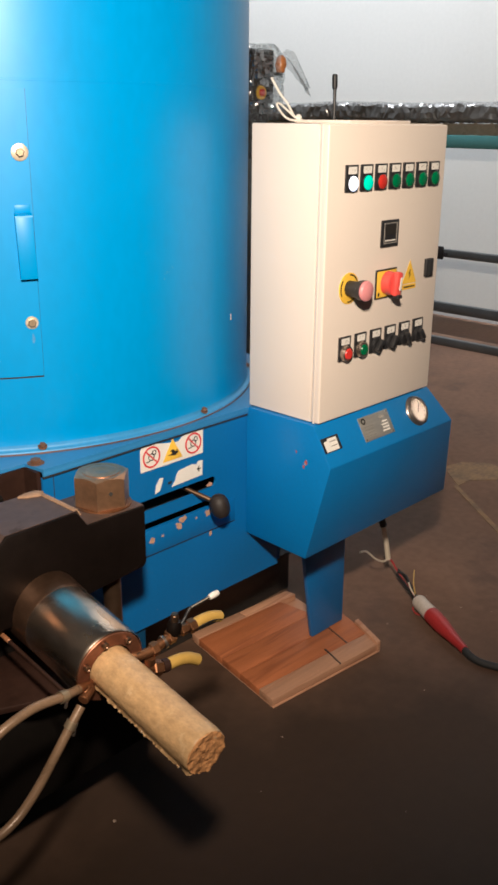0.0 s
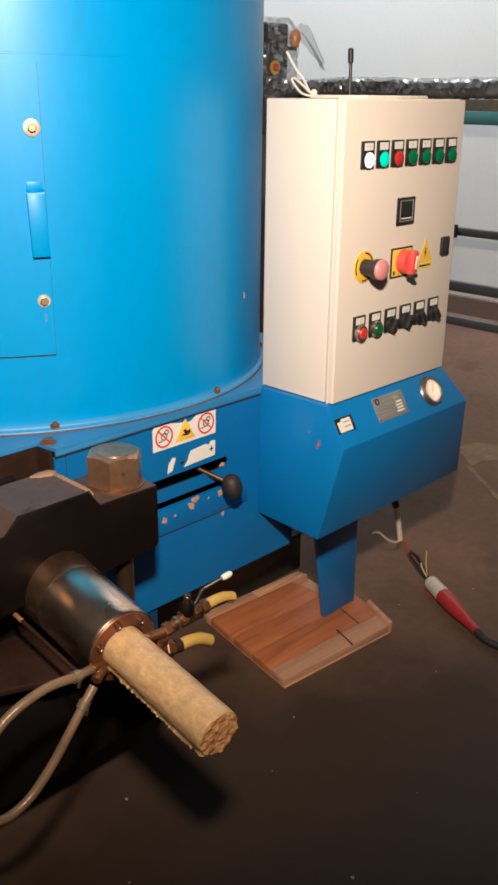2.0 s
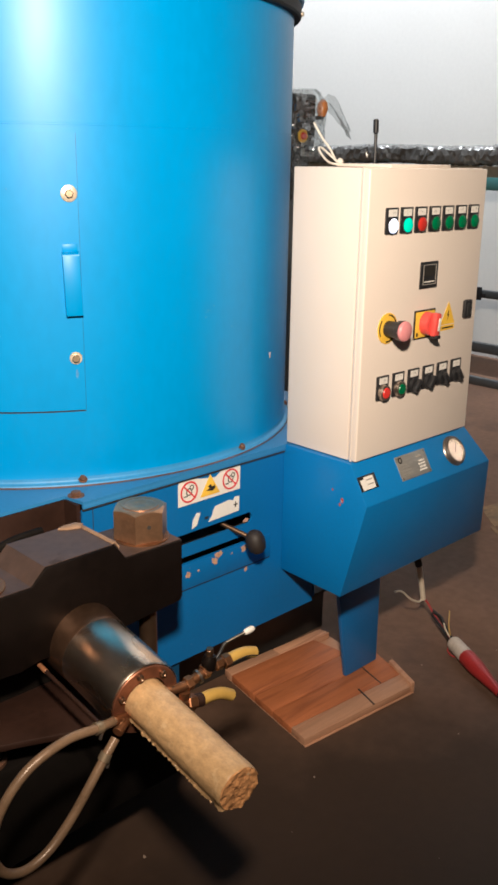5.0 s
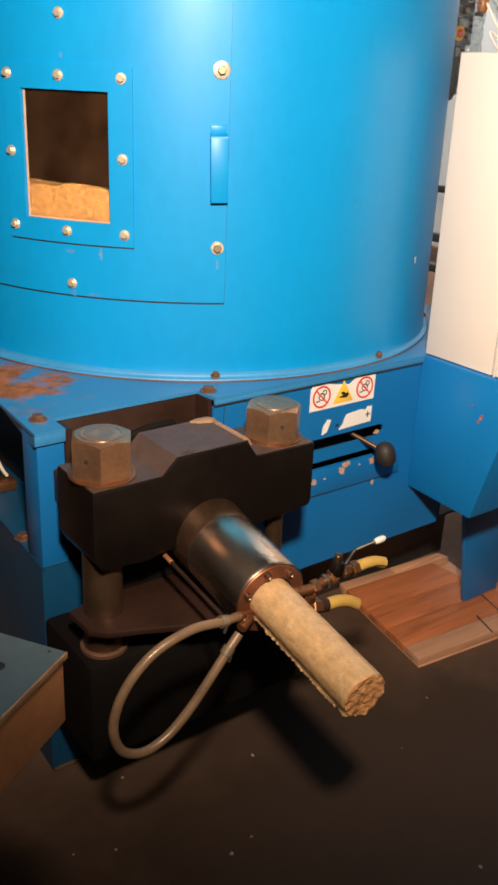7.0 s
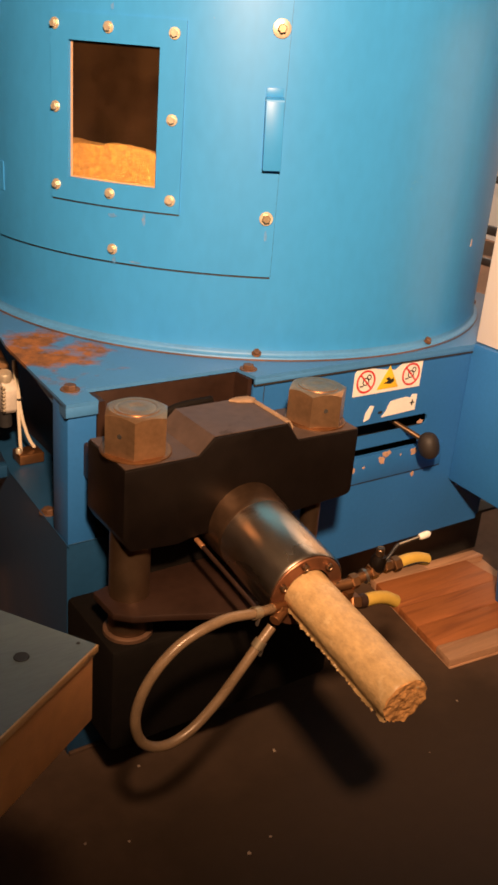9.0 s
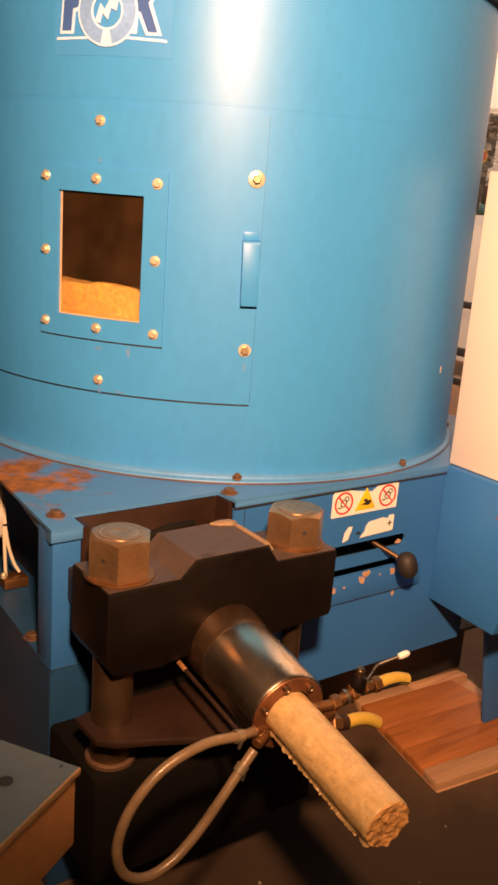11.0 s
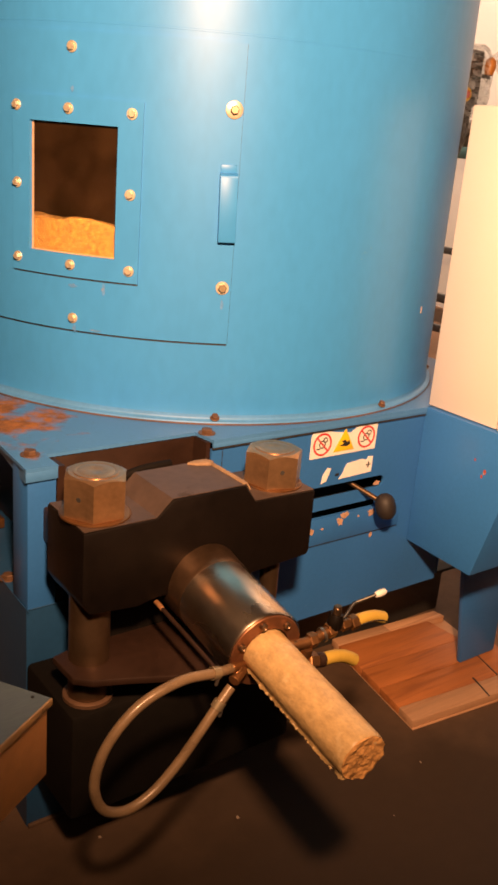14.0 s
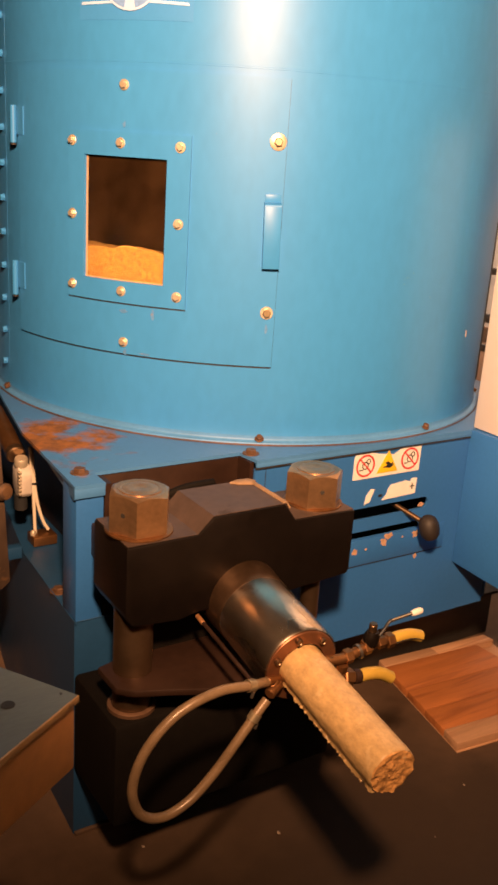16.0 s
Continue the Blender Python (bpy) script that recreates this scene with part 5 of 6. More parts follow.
for k, (w, y) in enumerate(((0.018, 0.004), (0.022, -0.003), (0.02, -0.010), (0.024, -0.017))):
    part("plate_print", placed(box(0.040 - w, 0.042, y - 0.0018, y + 0.0018, 0.0015, 0.002), NP), white_label, plate)
    part("plate_print", placed(box(-0.045, -0.012, y - 0.0006, y + 0.0006, 0.0015, 0.0019), NP), grey_ink, plate)
for x in (-0.05, 0.05):
    for y in (-0.0235, 0.0235):
        part("rivet", lathe([(0.0015, 0.0022), (0.0025, 0.0018), (0.003, 0)], NP @ Vector((x, y, 0)), SLOPE_N, 10), chrome, plate)
GP = on_slope(0.356, 0.046)
gauge = part("pressure_gauge", lathe([(0, 0), (0, 0.0365), (0.002, 0.0365), (0.004, 0.0345), (0.009, 0.0335), (0.011, 0.031), (0.0105, 0.0275), (0.006, 0.0270), (0.006, 0)], GP, SLOPE_N, 48), chrome, console, "round pressure gauge with a chrome bezel")
part("dial", lathe([(0.0062, 0), (0.0062, 0.0268), (0.0068, 0.0268), (0.0068, 0)], GP, SLOPE_N, 40), dial_face, gauge, "cream gauge dial")
GM = facing(GP, SLOPE_N)
part("needle", placed(box(-0.0009, 0.0009, -0.006, 0.02, 0.0072, 0.0078), GM @ Matrix.Rotation(radians(-35), 4, "Z")), black_ink, gauge)
for k in range(11):
    a = radians(-135 + 27 * k)
    part("tick", placed(box(-0.0006, 0.0006, 0.021, 0.0252, 0.0068, 0.0072), GM @ Matrix.Rotation(-a, 4, "Z")), black_ink, gauge)
gpane = part("gauge_glass", lathe([(0.0088, 0), (0.0088, 0.0274), (0.0098, 0.0274), (0.0098, 0)], GP, SLOPE_N, 40), glass, gauge)
gpane.visible_shadow = False

# ---- control cabinet ----
cab = thing("control_cabinet", "beige steel control cabinet with pilot lights on the blue console", "cabinet")
X0, X1, YF, YB, Z0, Z1 = 0.014, 0.427, -0.202, 0.002, 0.693, 1.293
part("cabinet_body", box(X0, X1, YF + 0.0245, YB, Z0, Z1, 0.003), beige, cab)
part("door_gasket", box(X0 + 0.004, X1 - 0.004, YF + 0.0215, YF + 0.026, Z0 + 0.004, Z1 - 0.004), black_rubber, cab)
cdoor = part("cabinet_door", box(X0 - 0.001, X1 + 0.001, YF, YF + 0.022, Z0 + 0.001, Z1 - 0.001, 0.003, segments=3), beige, cab, "closed beige cabinet door")
part("rain_gutter", box(X0 - 0.002, X1 + 0.002, YF + 0.014, YF + 0.0175, Z0 - 0.001, Z1 + 0.001, 0.001), beige, cdoor)
IN = Vector((0, -1, 0))


def holder(x, z, paper_mat=white_label):
    m = facing((x, YF, z), IN)
    ob = part("control_unit", placed(box(-0.0195, 0.0195, -0.026, 0.026, 0, 0.0045, 0.001), m), black_plastic, cab, "black legend holder")
    part("legend", placed(box(-0.0135, 0.0135, 0.0085, 0.0225, 0.0045, 0.0052), m), paper_mat, ob, "white legend")
    rnd = random.Random(int(x * 1000 + z * 77))
    for k in range(rnd.choice((3, 4, 5))):
        u, v = rnd.uniform(-0.009, 0.006), rnd.uniform(0.0125, 0.0185)
        w, h = rnd.choice(((0.0035, 0.001), (0.001, 0.004), (0.002, 0.0012)))
        part("legend_print", placed(box(u, u + w, v - h / 2, v + h / 2, 0.0052, 0.0055), m), grey_ink, ob)
    return ob, m


def pilot(x, z, mat, label):
    ob, m = holder(x, z)
    c = m @ Vector((0, -0.0095, 0))
    part("bezel", lathe([(0.0045, 0), (0.0045, 0.0165), (0.0062, 0.0165), (0.0072, 0.0152), (0.0072, 0)], c, IN, 28), black_plastic, ob)
    part("lens", lathe([(0.0072, 0.0145), (0.0092, 0.0142), (0.0115, 0.0118), (0.0128, 0.007), (0.0132, 0)], c, IN, 28), mat, ob, label)


for k, (mat, lab) in enumerate(((white_lit, "lit white lens"), (green_lit, "lit green lens"), (red_lens, "red lens"), (green_plastic, "dark green lens"),
                                (green_plastic, "dark green lens"), (green_plastic, "dark green lens"), (green_plastic, "dark green lens"))):
    pilot(0.0855 + k * 0.0492, 1.191, mat, lab)


def push_button(x, z, mat, label):
    ob, m = holder(x, z)
    c = m @ Vector((0, -0.0095, 0))
    part("guard_ring", lathe([(0.0045, 0), (0.0045, 0.0172), (0.013, 0.0165), (0.0145, 0.015), (0.0145, 0.0125), (0.010, 0.0125), (0.010, 0)], c, IN, 28), chrome, ob)
    part("button", lathe([(0.010, 0.012), (0.0145, 0.012), (0.0165, 0.0105), (0.0168, 0)], c, IN, 24), mat, ob, label)


def selector(x, z, spin):
    ob, m = holder(x, z)
    c = m @ Vector((0, -0.0095, 0))
    part("collar", lathe([(0.0045, 0), (0.0045, 0.0168), (0.009, 0.0165), (0.011, 0.014), (0.011, 0)], c, IN, 28), black_plastic, ob)
    knob = box(-0.0062, 0.0062, -0.0145, 0.0145, 0.009, 0.022, 0.003)
    part("selector_knob", placed(knob, facing(c, IN, spin)), black_plastic, ob, "turning selector knob")


LOW_X = [0.087 + 0.0545 * k for k in range(6)]
push_button(LOW_X[0], 0.846, red_plastic, "red stop button")
push_button(LOW_X[1], 0.846, green_plastic, "green start button")
for k, spin in ((2, -40), (3, -35), (4, 35), (5, 38)):
    selector(LOW_X[k], 0.846, spin)
disp = part("temperature_controller", box(0.196, 0.259, YF - 0.004, YF, 1.045, 1.102, 0.002), black_plastic, cab, "black panel controller with a dark display")
for x0, x1, z0, z1 in ((0.2045, 0.206, 1.053, 1.096), (0.2495, 0.251, 1.053, 1.096), (0.206, 0.2495, 1.0945, 1.096), (0.206, 0.2495, 1.053, 1.0545)):
    part("display_frame", box(x0, x1, YF - 0.0048, YF - 0.0038, z0, z1), grey_ink, disp)
part("display_window", box(0.209, 0.247, YF - 0.0046, YF - 0.0038, 1.071, 1.092), black_ink, disp)
part("display_bar", box(0.210, 0.246, YF - 0.0046, YF - 0.0038, 1.058, 1.0605), white_label, disp, "pale key strip")
EX, EZ = 0.095, 0.972
stop = part("emergency_stop", lathe([(0, 0), (0, 0.0325), (0.0015, 0.0325), (0.002, 0.031), (0.002, 0)], (EX, YF, EZ), IN, 40), yellow_ink, cab, "emergency stop on a yellow disc")
part("stop_stem", lathe([(0.002, 0), (0.002, 0.0165), (0.034, 0.0165), (0.034, 0)], (EX, YF, EZ), IN, 32), black_plastic, stop, "black sleeve")
part("stop_collar", lathe([(0.028, 0.0165), (0.031, 0.0205), (0.042, 0.0215), (0.042, 0)], (EX, YF, EZ), IN, 32), black_plastic, stop)
part("mushroom_head", lathe([(0.042, 0.0205), (0.046, 0.0212), (0.050, 0.019), (0.053, 0.012), (0.054, 0)], (EX, YF, EZ), IN, 32), pink_plastic, stop, "faded red mushroom head")
for a0 in (20, 140, 260):
    part("disc_print", placed(prism(arc(0.0295, a0, a0 + 70, 8) + arc(0.0265, a0 + 70, a0, 8), 0.0004, "z", 0.002), facing((EX, YF, EZ), IN)), black_ink, stop)
ms = part("main_switch", box(0.186, 0.262, YF - 0.003, YF, 0.936, 0.999, 0.001), black_plastic, cab, "red rotary main switch on a yellow plate")
part("switch_plate", box(0.1895, 0.2585, YF - 0.0045, YF - 0.003, 0.9395, 0.9955, 0.0005), yellow_ink, ms, "yellow switch plate")
part("switch_print", box(0.1925, 0.1985, YF - 0.005, YF - 0.0045, 0.9425, 0.9505), black_ink, ms)
part("switch_hub", lathe([(0.0045, 0), (0.0045, 0.0255), (0.022, 0.0245), (0.024, 0.022), (0.024, 0)], (0.2265, YF, 0.969), IN, 36), red_orange, ms, "red switch hub")
part("switch_grip", placed(box(-0.010, 0.011, -0.026, 0.026, 0.022, 0.037, 0.005), facing((0.2265, YF, 0.969), IN, -8)), red_orange, ms, "red turning grip")
part("switch_inlay", placed(box(0.0, 0.008, -0.013, 0.015, 0.0355, 0.0378, 0.0008), facing((0.2265, YF, 0.969), IN, -8)), white_label, ms)
part("switch_shade", placed(box(-0.004, 0.012, -0.030, -0.022, 0.022, 0.040, 0.002), facing((0.2265, YF, 0.969), IN, -8)), black_plastic, ms)
warn = part("shock_warning", prism([(0.288, 0.957), (0.343, 0.957), (0.3155, 1.008)], 0.0006, "y", YF - 0.0006), yellow_ink, cab, "yellow high-voltage triangle")
part("triangle_bolt", prism([(0.316, 0.988), (0.311, 0.976), (0.316, 0.977), (0.313, 0.966), (0.320, 0.979), (0.3155, 0.9785), (0.3185, 0.987)], 0.0004, "y", YF - 0.0010), black_ink, warn)
part("warning_strip", box(0.290, 0.342, YF - 0.0006, YF, 0.944, 0.955), yellow_ink, warn)
part("strip_print", box(0.295, 0.337, YF - 0.001, YF - 0.0006, 0.9478, 0.9512), black_ink, warn)
lock = part("door_lock", box(0.371, 0.400, YF - 0.009, YF, 0.965, 1.006, 0.003), black_plastic, cab, "black door lock")
part("lock_flap", box(0.377, 0.394, YF - 0.0115, YF - 0.009, 0.970, 1.000, 0.001), black_rubber, lock)

# loose gear on the cabinet's top
sheet = thing("cover_plate", "loose beige metal plate lying on the cabinet", "plate")
part("sheet", box(0.12, 0.33, -0.17, -0.02, 1.2935, 1.300, 0.002), beige, sheet)
ties = thing("white_cord", "knotted white plastic cord lying on the cabinet", "cord")
part("cord", tube([(0.124, -0.02, 1.302), (0.112, -0.02, 1.315), (0.099, -0.02, 1.33), (0.078, -0.015, 1.352), (0.058, -0.01, 1.380)], 0.0024, 8), white_plastic, ties)
part("cord", tube([(0.135, -0.03, 1.2985), (0.109, -0.022, 1.299), (0.088, -0.02, 1.307), (0.066, -0.02, 1.326), (0.074, -0.018, 1.331), (0.098, -0.02, 1.318), (0.118, -0.025, 1.304), (0.135, -0.03, 1.2985)], 0.0022, 8), white_plastic, ties)
part("knot", lathe([(-0.006, 0), (-0.004, 0.006), (0, 0.0075), (0.004, 0.006), (0.006, 0)], (0.128, -0.025, 1.3035), (1, 0.2, 0), 12), white_plastic, ties)
rodl = thing("black_lever", "thin black lever with a thicker grip rising behind the cabinet", "lever")
part("lever_rod", rod((0.406, 0.10, 1.18), (0.403, 0.10, 1.37), 0.004, 10), black_plastic, rodl)
part("lever_grip", rod((0.4025, 0.10, 1.368), (0.401, 0.10, 1.402), 0.0066, 12, 0.003), black_plastic, rodl)
part("lever_mount", box(0.391, 0.421, 0.0015, 0.108, 1.20, 1.215, 0.002), black_steel, rodl)

# ---- board under the foot ----
board = thing("timber_board", "brown timber board with pale sawn edges under the machine's foot", "board")
EAST = [(-0.190, 0.306), (0.0, 0.389), (0.08, 0.376), (0.166, 0.360), (0.20, 0.354)]


def east_end(y):
    """How far the boards reach at a distance from the front."""
    for (y0, x0), (y1, x1) in zip(EAST, EAST[1:]):
        if y <= y1:
            return x0 + (x1 - x0) * (y - y0) / (y1 - y0)
    return EAST[-1][1]


def plank(v0, v1, u0, u1, z0, z1):
    """One board of the deck: v runs from the front edge to the back, u along it."""
    def spot(u, v):
        west = (-0.063 + 0.067 * v, -0.155 + 0.347 * v)
        y = west[1] + (-0.035 + 0.009 * v)
        east = (east_end(y), y)
        return west[0] + (east[0] - west[0]) * u, west[1] + (east[1] - west[1]) * u
    return prism([spot(u0, v0), spot(u1, v0), spot(u1, v1), spot(u0, v1)], z1 - z0, "z", z0, 0.0014)


for name, v0, v1, u0, u1, z1, mat in (("pale_strip", 0.0, 0.150, 0.0, 1.0, 0.0222, pale_pine), ("plank", 0.154, 0.375, 0.0, 0.80, 0.0216, pine), ("plank", 0.379, 0.60, 0.0, 0.80, 0.0221, pine),
                                      ("plank", 0.604, 0.905, 0.0, 0.80, 0.0217, pine), ("end_piece", 0.154, 0.62, 0.806, 1.0, 0.0219, pine), ("pale_strip", 0.910, 1.0, 0.0, 0.46, 0.0224, pale_pine), ("pale_strip", 0.910, 1.0, 0.466, 0.97, 0.0220, pale_pine)):
    part(name, plank(v0, v1, u0, u1, 0.003, z1), mat, board)
for v0, v1, u0, u1 in ((-0.002, 0.20, 0.615, 0.630), (0.152, 0.62, 0.798, 0.808)):
    part("saw_cut", plank(v0, v1, u0, u1, 0.0208, 0.0229), shade_dark, board, "dark saw cut")
part("end_block", plank(-0.004, 0.30, 0.985, 1.022, 0.0, 0.030), pale_pine, board, "upright pale end strip")
part("base_sheet", plank(-0.012, 0.97, 0.0, 1.015, 0.0, 0.003), pale_pine, board)

# ---- loose power connector ----
plug = thing("power_connector", "loose red and white power connector with torn wires on the floor", "connector")
P0, P1 = Vector((0.556, -0.146, 0.030)), Vector((0.442, -0.364, 0.020))
PW = (P1 - P0).normalized()
PL = (P1 - P0).length
part("white_shell", lathe([(0, 0.013), (0, 0.0185), (0.004, 0.0205), (0.010, 0.0215), (0.014, 0.0208), (0.05, 0.0218), (0.072, 0.0225), (0.076, 0.0218), (0.076, 0), (0.012, 0), (0.012, 0.013), (0, 0.013)], P0, PW, 32), dirty_white, plug, "scuffed white connector shell")
part("red_sleeve", lathe([(0.074, 0), (0.074, 0.0228), (0.084, 0.0235), (0.090, 0.0226), (0.094, 0.0234), (0.130, 0.0225), (0.185, 0.0160), (PL - 0.014, 0.0118), (PL - 0.008, 0.0124), (PL, 0.0105), (PL, 0)], P0, PW, 32), plug_red, plug, "tapered red sleeve")
for k in range(5):
    a = k * 1.25
    part("contact_pin", rod(P0 + PW * 0.013 + Vector((0.0, 0.009 * math.cos(a), 0.009 * math.sin(a))), P0 - PW * 0.004 + Vector((0.0, 0.009 * math.cos(a), 0.009 * math.sin(a))), 0.0024, 8), brass, plug)
part("black_cable", tube([P1 - PW * 0.005, (0.432, -0.395, 0.014), (0.440, -0.440, 0.0105), (0.480, -0.53, 0.0105), (0.60, -0.66, 0.0105)], 0.0098, 12), black_rubber, plug, "black rubber cable on the floor")
part("hanging_cable", tube([(0.574, 0.0, 0.215), (0.583, 0.0, 0.186), (0.597, 0.0, 0.14), (0.610, 0.0, 0.090)], 0.0080, 12), cream_cable, plug, "cream cable hanging from the console")
part("cable_sheath", tube([(0.50, 0.02, 0.40), (0.545, 0.012, 0.29), (0.567, 0.003, 0.232), (0.576, 0.0, 0.208)], 0.0105, 12), black_rubber, plug)
part("wire", tube([(0.610, 0.0, 0.093), (0.592, 0.0, 0.088), (0.56, 0.0, 0.103), (0.535, 0.0, 0.122), (0.50, 0.0, 0.152), (0.470, 0.0, 0.161)], 0.0030, 8), cream_cable, plug, "bare pale wire")
part("wire", tube([(0.611, 0.0, 0.092), (0.625, -0.004, 0.078), (0.624, -0.020, 0.062), (0.606, -0.058, 0.046), (0.572, -0.112, 0.040), (0.558, -0.138, 0.034)], 0.0030, 8), plug_red, plug, "thin red wire")
part("wire", tube([(0.624, -0.026, 0.058), (0.622, -0.048, 0.052), (0.604, -0.076, 0.050), (0.578, -0.108, 0.046), (0.560, -0.138, 0.036)], 0.0046, 8), black_rubber, plug, "black wire")
part("wire", tube([(0.618, -0.030, 0.050), (0.602, -0.060, 0.044), (0.576, -0.100, 0.040), (0.556, -0.138, 0.030)], 0.0044, 8), black_rubber, plug, "black wire")
part("wire", tube([(0.612, -0.036, 0.060), (0.607, -0.066, 0.060), (0.586, -0.096, 0.052), (0.560, -0.136, 0.034)], 0.0038, 8), black_rubber, plug, "black wire")
part("wire", tube([(0.562, -0.132, 0.040), (0.580, -0.112, 0.060), (0.600, -0.098, 0.094)], 0.0018, 8), yellow_hose, plug, "yellow wire")
part("wire", tube([(0.560, -0.134, 0.036), (0.566, -0.112, 0.052), (0.572, -0.100, 0.066)], 0.0020, 8), cream_cable, plug)
part("wire", tube([(0.554, -0.140, 0.024), (0.540, -0.140, 0.010), (0.533, -0.156, 0.004), (0.535, -0.170, 0.003)], 0.0018, 8), plug_red, plug, "thin red wire")

# ---- work table beside the camera ----
table = thing("work_table", "low work table with a worn grey-green top and rusty edges", "table")
TM = Matrix.Translation((-1.174, -0.712, 0.0)) @ Matrix.Rotation(radians(32.3), 4, "Z")


def table_top():
    bm = box(-0.95, 0.0, -0.004, 0.55, 0.804, 0.807, 0.0008)
    return placed(bm, TM)


top = part("tabletop", table_top(), table_paint, table, "worn grey-green painted top with drilled holes")
part("apron", placed(box(-0.948, -0.001, -0.002, 0.548, 0.738, 0.8038, 0.002), TM), table_edge, table, "rusty orange-brown table edge")
part("worn_lip", placed(box(-0.949, 0.0006, -0.0052, -0.0032, 0.8005, 0.8066, 0.0006), TM), pale_lip, table, "bright worn lip of the table edge")
for x, y, r in ((-0.039, 0.033, 0.0056), (-0.111, 0.017, 0.0034), (-0.22, 0.045, 0.0042), (-0.006, 0.008, 0.0014), (-0.17, 0.13, 0.004)):
    part("drilled_hole", placed(lathe([(0.8072, 0), (0.8072, r), (0.8076, r * 0.95), (0.8076, 0)], (x, y, 0), (0, 0, 1), 20), TM), shade_dark, top)
for x, y in ((-0.90, 0.05), (-0.90, 0.50), (-0.10, 0.50), (-0.30, 0.10)):
    part("leg", placed(box(x - 0.03, x + 0.03, y - 0.03, y + 0.03, 0, 0.738, 0.003), TM), blue_shaded, table)

# ---- wrapped conveyor along the far wall ----
conv = thing("wrapped_conveyor", "long conveyor frame with its belt wrapped in shiny stretch film", "conveyor")
part("side_beam", box(3.42, 3.50, -1.5, 5.5, 1.15, 1.222, 0.004), teal_paint, conv, "teal painted side beam")
part("side_beam", box(3.66, 3.72, -1.5, 5.5, 1.15, 1.222, 0.004), teal_paint, conv)


def wrapped():
    """The film round the belt: a flat bundle crumpled into small facets."""
    own = bmesh.new()
    rnd = random.Random(17)
    n, k = 380, 20
    rings = []
    for i in range(n + 1):
        y = -1.5 + 7.0 * i / n
        ring = []
        for j in range(k):
            a = 2 * math.pi * j / k
            cx, cz = 0.17 * math.copysign(abs(math.cos(a)) ** 0.35, math.cos(a)), 0.055 * math.copysign(abs(math.sin(a)) ** 0.5, math.sin(a))
            w = 0.016 * noise.noise(Vector((y * 4, a * 2, 1))) + 0.012 * noise.noise(Vector((y * 13, a * 4, 5)))
            crumple = Vector((rnd.uniform(-1, 1) * 0.006, rnd.uniform(-1, 1) * 0.006, rnd.uniform(-1, 1) * 0.005))
            ring.append(own.verts.new(Vector((3.58 + cx * (1 + w), y, 1.345 + cz * (1 + 4 * w) + 0.02 * noise.noise(Vector((y * 1.4, 0, 0))))) + crumple))
        rings.append(ring)
    for a, b in zip(rings, rings[1:]):
        for j in range(k):
            c = (a[j], a[(j + 1) % k], b[(j + 1) % k], b[j])
            for tri in ((c[:3], (c[2], c[3], c[0])) if rnd.random() < 0.5 else ((c[1:], (c[3], c[0], c[1])))):
                own.faces.new(tri)
    own.faces.new(rings[0])
    own.faces.new(rings[-1])
    return own


part("wrapped_belt", wrapped(), wrap_film, conv, "belt bundle in crinkled stretch film", 6)
part("slatted_bed", box(3.45, 3.70, -1.5, 5.5, 1.222, 1.285, 0.003), bed_slats, conv, "pale slatted bed")
slat = finish(box(-0.003, 0.0, -0.042, 0.042, -0.002, 0.056))
for k in range(40):
    ob = part("bed_slat", slat, bed_slats, conv)
    ob.matrix_world = pose(3.449, 0.2 + 0.1 * k, 1.225, -30, 0, 0)
part("rail_clamp", box(3.41, 3.428, 1.625, 1.665, 0.508, 0.585, 0.004), black_plastic, conv, "black rail clamp")
part("clamp_neck", box(3.414, 3.428, 1.60, 1.625, 0.525, 0.55, 0.003), black_plastic, conv)
for x0, z0, z1 in ((3.43, 0.520, 0.567), (3.43, 0.185, 0.245), (3.35, 0.0, 0.048)):
    part("rail", box(x0, x0 + 0.04, -1.5, 5.5, z0, z1, 0.006), grey_rail, conv, "grey steel rail")
for y in (-1.4, 0.3, 2.5, 5.3):
    part("leg", box(3.43, 3.50, y, y + 0.06, 0.0, 1.15, 0.004), teal_paint, conv)
    part("leg", box(3.66, 3.72, y, y + 0.06, 0.0, 1.15, 0.004), teal_paint, conv)


ctrl = thing("wrapped_control_box", "small control box wrapped in clear film with a stop button", "control box")
CB = pose(1.238, 1.05, -0.057)
part("post", placed(box(-0.145, -0.113, -0.015, 0.015, 0.055, 1.42, 0.003), CB), grey_rail, ctrl)
part("wrapped_cable", placed(prism([(-0.150, 1.22), (-0.088, 1.235), (-0.060, 1.30), (-0.052, 1.42), (-0.160, 1.42)], 0.05, "y", -0.024, 0.006), CB), film_on_black, ctrl, "dark cable under crinkled film")
cbody = part("box_body", placed(box(-0.165, -0.035, -0.03, 0.03, 1.41, 1.59, 0.006), CB), film_on_black, ctrl, "black box under shiny crinkled film")
part("stop_disc", placed(lathe([(0, 0.014), (0, 0.024), (0.006, 0.023), (0.006, 0.014), (0, 0.014)], (-0.106, -0.031, 1.446), (0, -1, 0), 24), CB), yellow_ink, cbody)
part("stop_button", placed(lathe([(0.0, 0), (0.0, 0.013), (0.012, 0.012), (0.014, 0)], (-0.106, -0.031, 1.446), (0, -1, 0), 24), CB), red_plastic, cbody)
part("lamp", placed(lathe([(-0.03, 0), (-0.026, 0.014), (0.0, 0.021), (0.022, 0.017), (0.032, 0.006), (0.033, 0)], (0.0, -0.03, 1.543), (0.1, 0, 1), 20), CB), lamp_orange, cbody, "orange lamp")
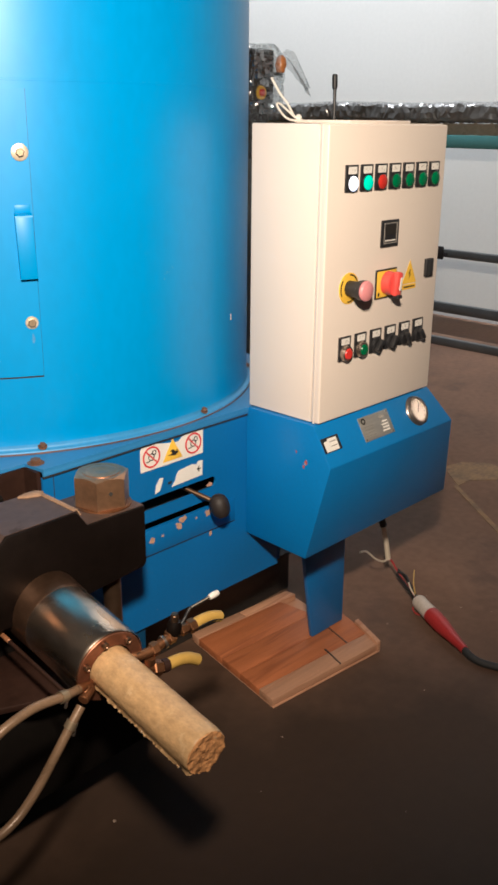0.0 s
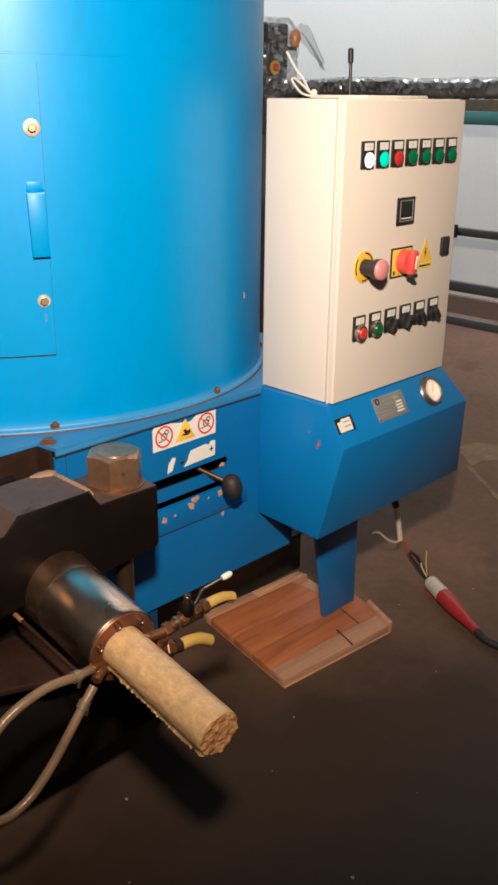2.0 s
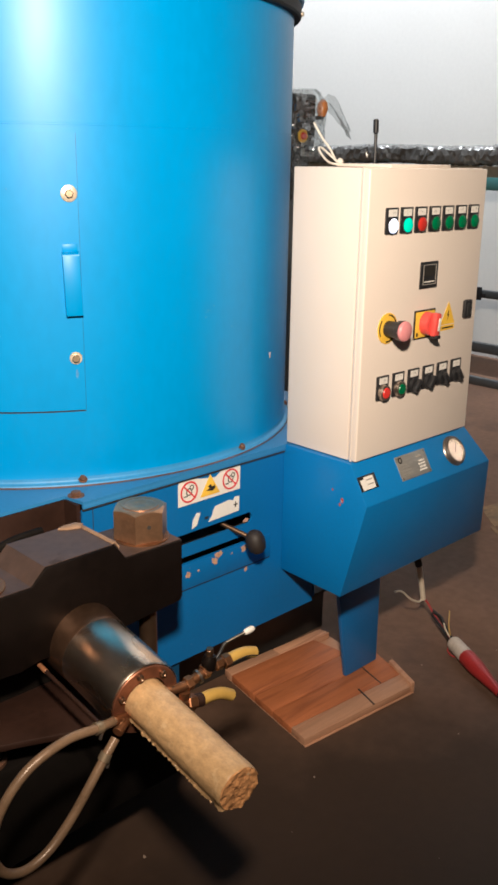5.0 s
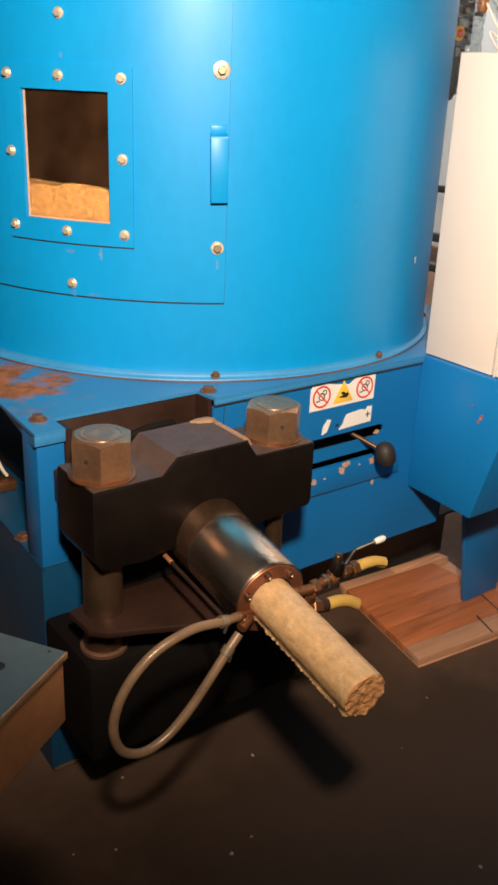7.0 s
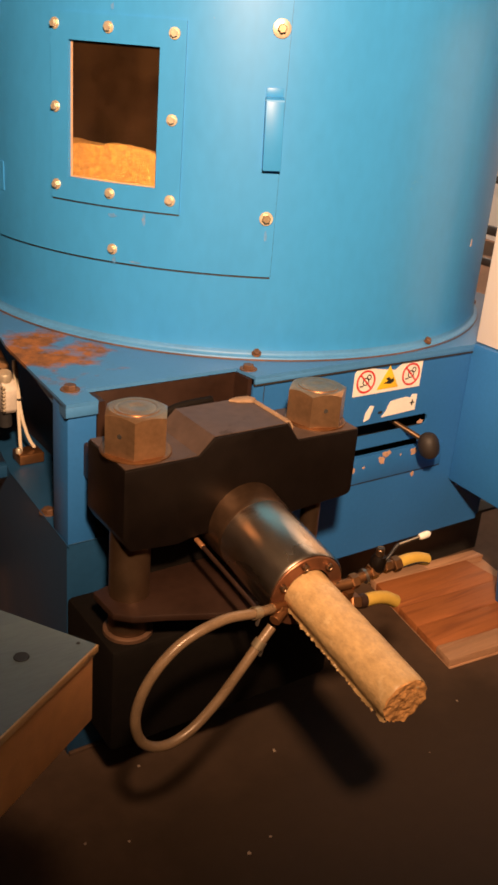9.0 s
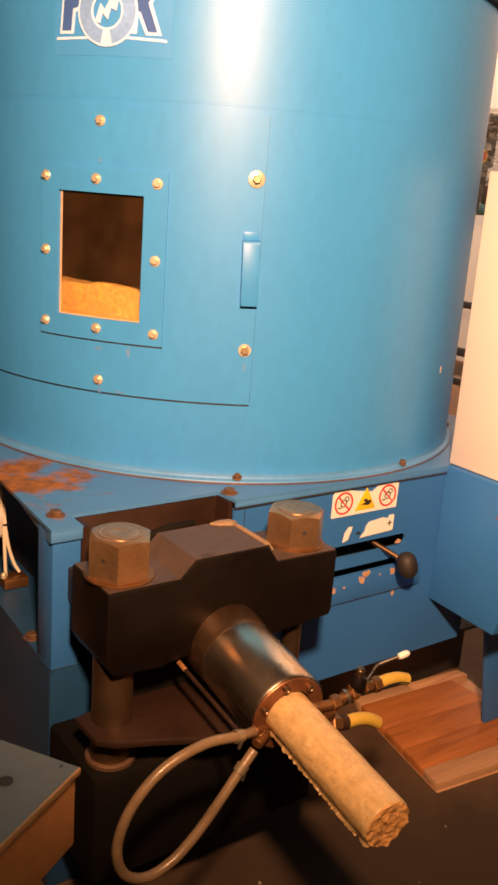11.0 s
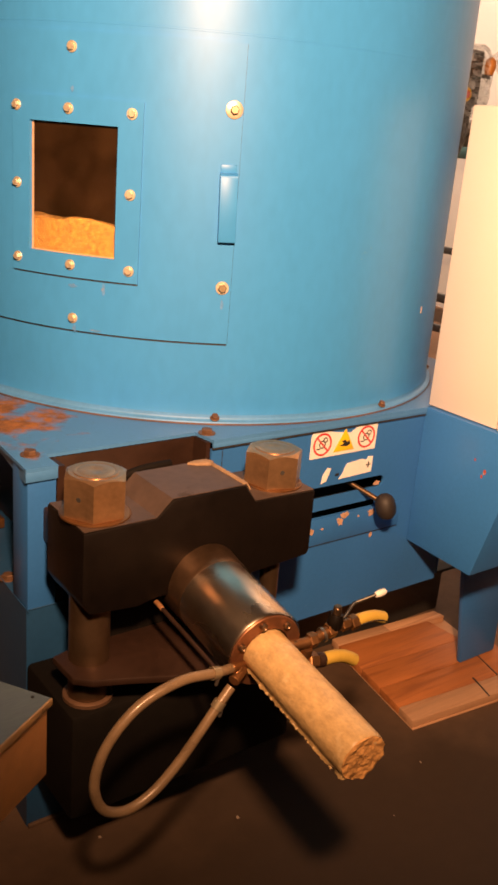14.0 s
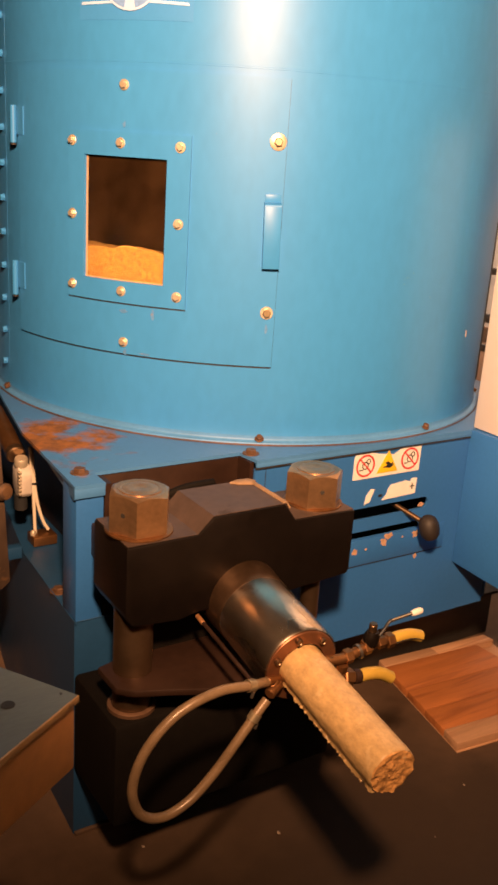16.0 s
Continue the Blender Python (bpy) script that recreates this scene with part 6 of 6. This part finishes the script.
part("lamp_bracket", placed(box(-0.037, 0.01, -0.032, -0.02, 1.505, 1.516, 0.002), CB), grey_rail, cbody)


def film():
    own = bmesh.new()
    rnd = random.Random(5)
    n, k = 44, 56
    rings = []
    for i in range(n + 1):
        z = 1.375 + 0.235 * i / n
        ring = []
        for j in range(k):
            a = 2 * math.pi * j / k
            sx, sy = math.copysign(abs(math.cos(a)) ** 0.6, math.cos(a)), math.copysign(abs(math.sin(a)) ** 0.6, math.sin(a))
            w = 0.010 * noise.noise(Vector((3 * sx, 3 * sy, z * 16))) + 0.006 * noise.noise(Vector((8 * sx, 8 * sy, z * 40))) + 0.002 * rnd.random()
            pinch = 1 - 0.55 * max(0.0, (i / n - 0.8) / 0.2) ** 2
            ring.append(own.verts.new((-0.082 + (0.098 * pinch + w) * sx, -0.004 + (0.046 * pinch + w) * sy, z)))
        rings.append(ring)
    for a, b in zip(rings, rings[1:]):
        for j in range(k):
            own.faces.new((a[j], a[(j + 1) % k], b[(j + 1) % k], b[j]))
    flap = []
    for i in range(19):
        f, row = i / 18, []
        for j in range(15):
            g = j / 14 - 0.5
            width = 0.040 + 0.030 * math.sin(math.pi * min(1, 1.15 * f)) * (1 - 0.3 * f)
            fold = 0.012 * math.sin(9 * g + 2 * f) + 0.008 * noise.noise(Vector((7 * f, 9 * g, 2)))
            row.append(own.verts.new((0.0 + 0.135 * f - 0.3 * g * width + 0.004 * rnd.random(), -0.045 + fold, 1.570 - 0.04 * f - 0.075 * f * f + 1.1 * g * width)))
        flap.append(row)
    for a, b in zip(flap, flap[1:]):
        for j in range(14):
            own.faces.new((a[j], a[j + 1], b[j + 1], b[j]))
    return own


fl = part("stretch_film", placed(film(), CB), clear_film, ctrl, "crinkled clear film", 15)
fl.visible_shadow = False

# ---- blue tank behind the drum, and stacked panels far behind ----
tank = thing("oil_tank", "blue steel tank standing behind the hopper", "tank")
part("tank_body", box(-1.25, -0.30, 1.50, 2.3, 0.0, 0.655, 0.006), blue_base, tank)
part("tank_lid", box(-1.27, -0.28, 1.48, 2.32, 0.655, 0.670, 0.003), blue_plate, tank)
part("lid_seal", box(-1.262, -0.288, 2.29, 2.32, 0.670, 0.680, 0.001), black_rubber, tank, "dark seal along the lid's edge")
stack = thing("panel_stack", "stack of white panels on brown timber beams against the back wall", "panels")
for z0, z1 in ((0.548, 0.686), (0.703, 0.822)):
    part("panel", box(-1.6, 1.4, 5.2, 6.6, z0, z1, 0.006), white_label, stack)
part("gap_sheet", box(-1.58, 1.38, 5.215, 6.58, 0.520, 0.548), shade_dark, stack)
part("gap_sheet", box(-1.58, 1.38, 5.215, 6.58, 0.686, 0.703), shade_dark, stack)
part("beam", box(-1.7, 1.5, 5.19, 5.42, 0.385, 0.520, 0.008), pale_pine, stack, "brown timber beam")
part("beam", box(-1.7, 1.5, 5.17, 5.40, 0.19, 0.345, 0.008), pine, stack, "brown timber beam")
part("beam", box(-1.7, 1.5, 6.2, 6.42, 0.19, 0.520, 0.008), pine, stack)
for x in (-1.4, -0.2, 1.2):
    part("bearer", box(x - 0.09, x + 0.09, 5.2, 6.6, 0.0, 0.19, 0.006), pale_pine, stack)
    part("bearer", box(x - 0.06, x + 0.06, 5.22, 6.5, 0.345, 0.385, 0.004), shade_dark, stack)
motor = thing("covered_motor", "dark machine part with a grey hose lying on the panels", "machine part")
part("motor_body", prism([(-0.9, 0.822), (0.95, 0.822), (0.95, 1.22), (0.80, 1.42), (0.1, 1.50), (-0.9, 1.30)], 0.5, "y", 5.5, 0.03), dead_black, motor)
part("pale_edge", box(0.56, 0.95, 5.462, 5.50, 1.128, 1.172, 0.004), white_label, motor, "pale edge strip")
part("grey_hose", tube([(0.50, 5.45, 1.30), (0.56, 5.44, 1.12), (0.66, 5.43, 0.99), (0.80, 5.42, 0.93), (0.95, 5.43, 0.92)], 0.045, 12), grey_rail, motor, "thick grey hose")

# ---- crumbs on the floor ----
crumbs = bmesh.new()
rnd = random.Random(21)
for k in range(90):
    x, y = rnd.uniform(-1.1, 1.5), rnd.uniform(-1.1, 0.0)
    if rnd.random() < 0.4:
        x, y = rnd.gauss(-0.62, 0.12), rnd.gauss(-0.75, 0.12)
    if -0.08 < x < 0.36 and y > -0.27:
        continue
    lump = bmesh.new()
    bmesh.ops.create_icosphere(lump, subdivisions=1, radius=rnd.uniform(0.001, 0.0042))
    for v in lump.verts:
        v.co = Vector((v.co.x * rnd.uniform(0.5, 1.6), v.co.y * rnd.uniform(0.5, 1.6), v.co.z * 0.5))
    merge(crumbs, placed(lump, Matrix.Translation((x, y, 0.001))))
tagged(part("floor_crumbs", crumbs, crumb_mat), "pale sawdust crumbs scattered on the floor", "crumbs", kind="stuff")
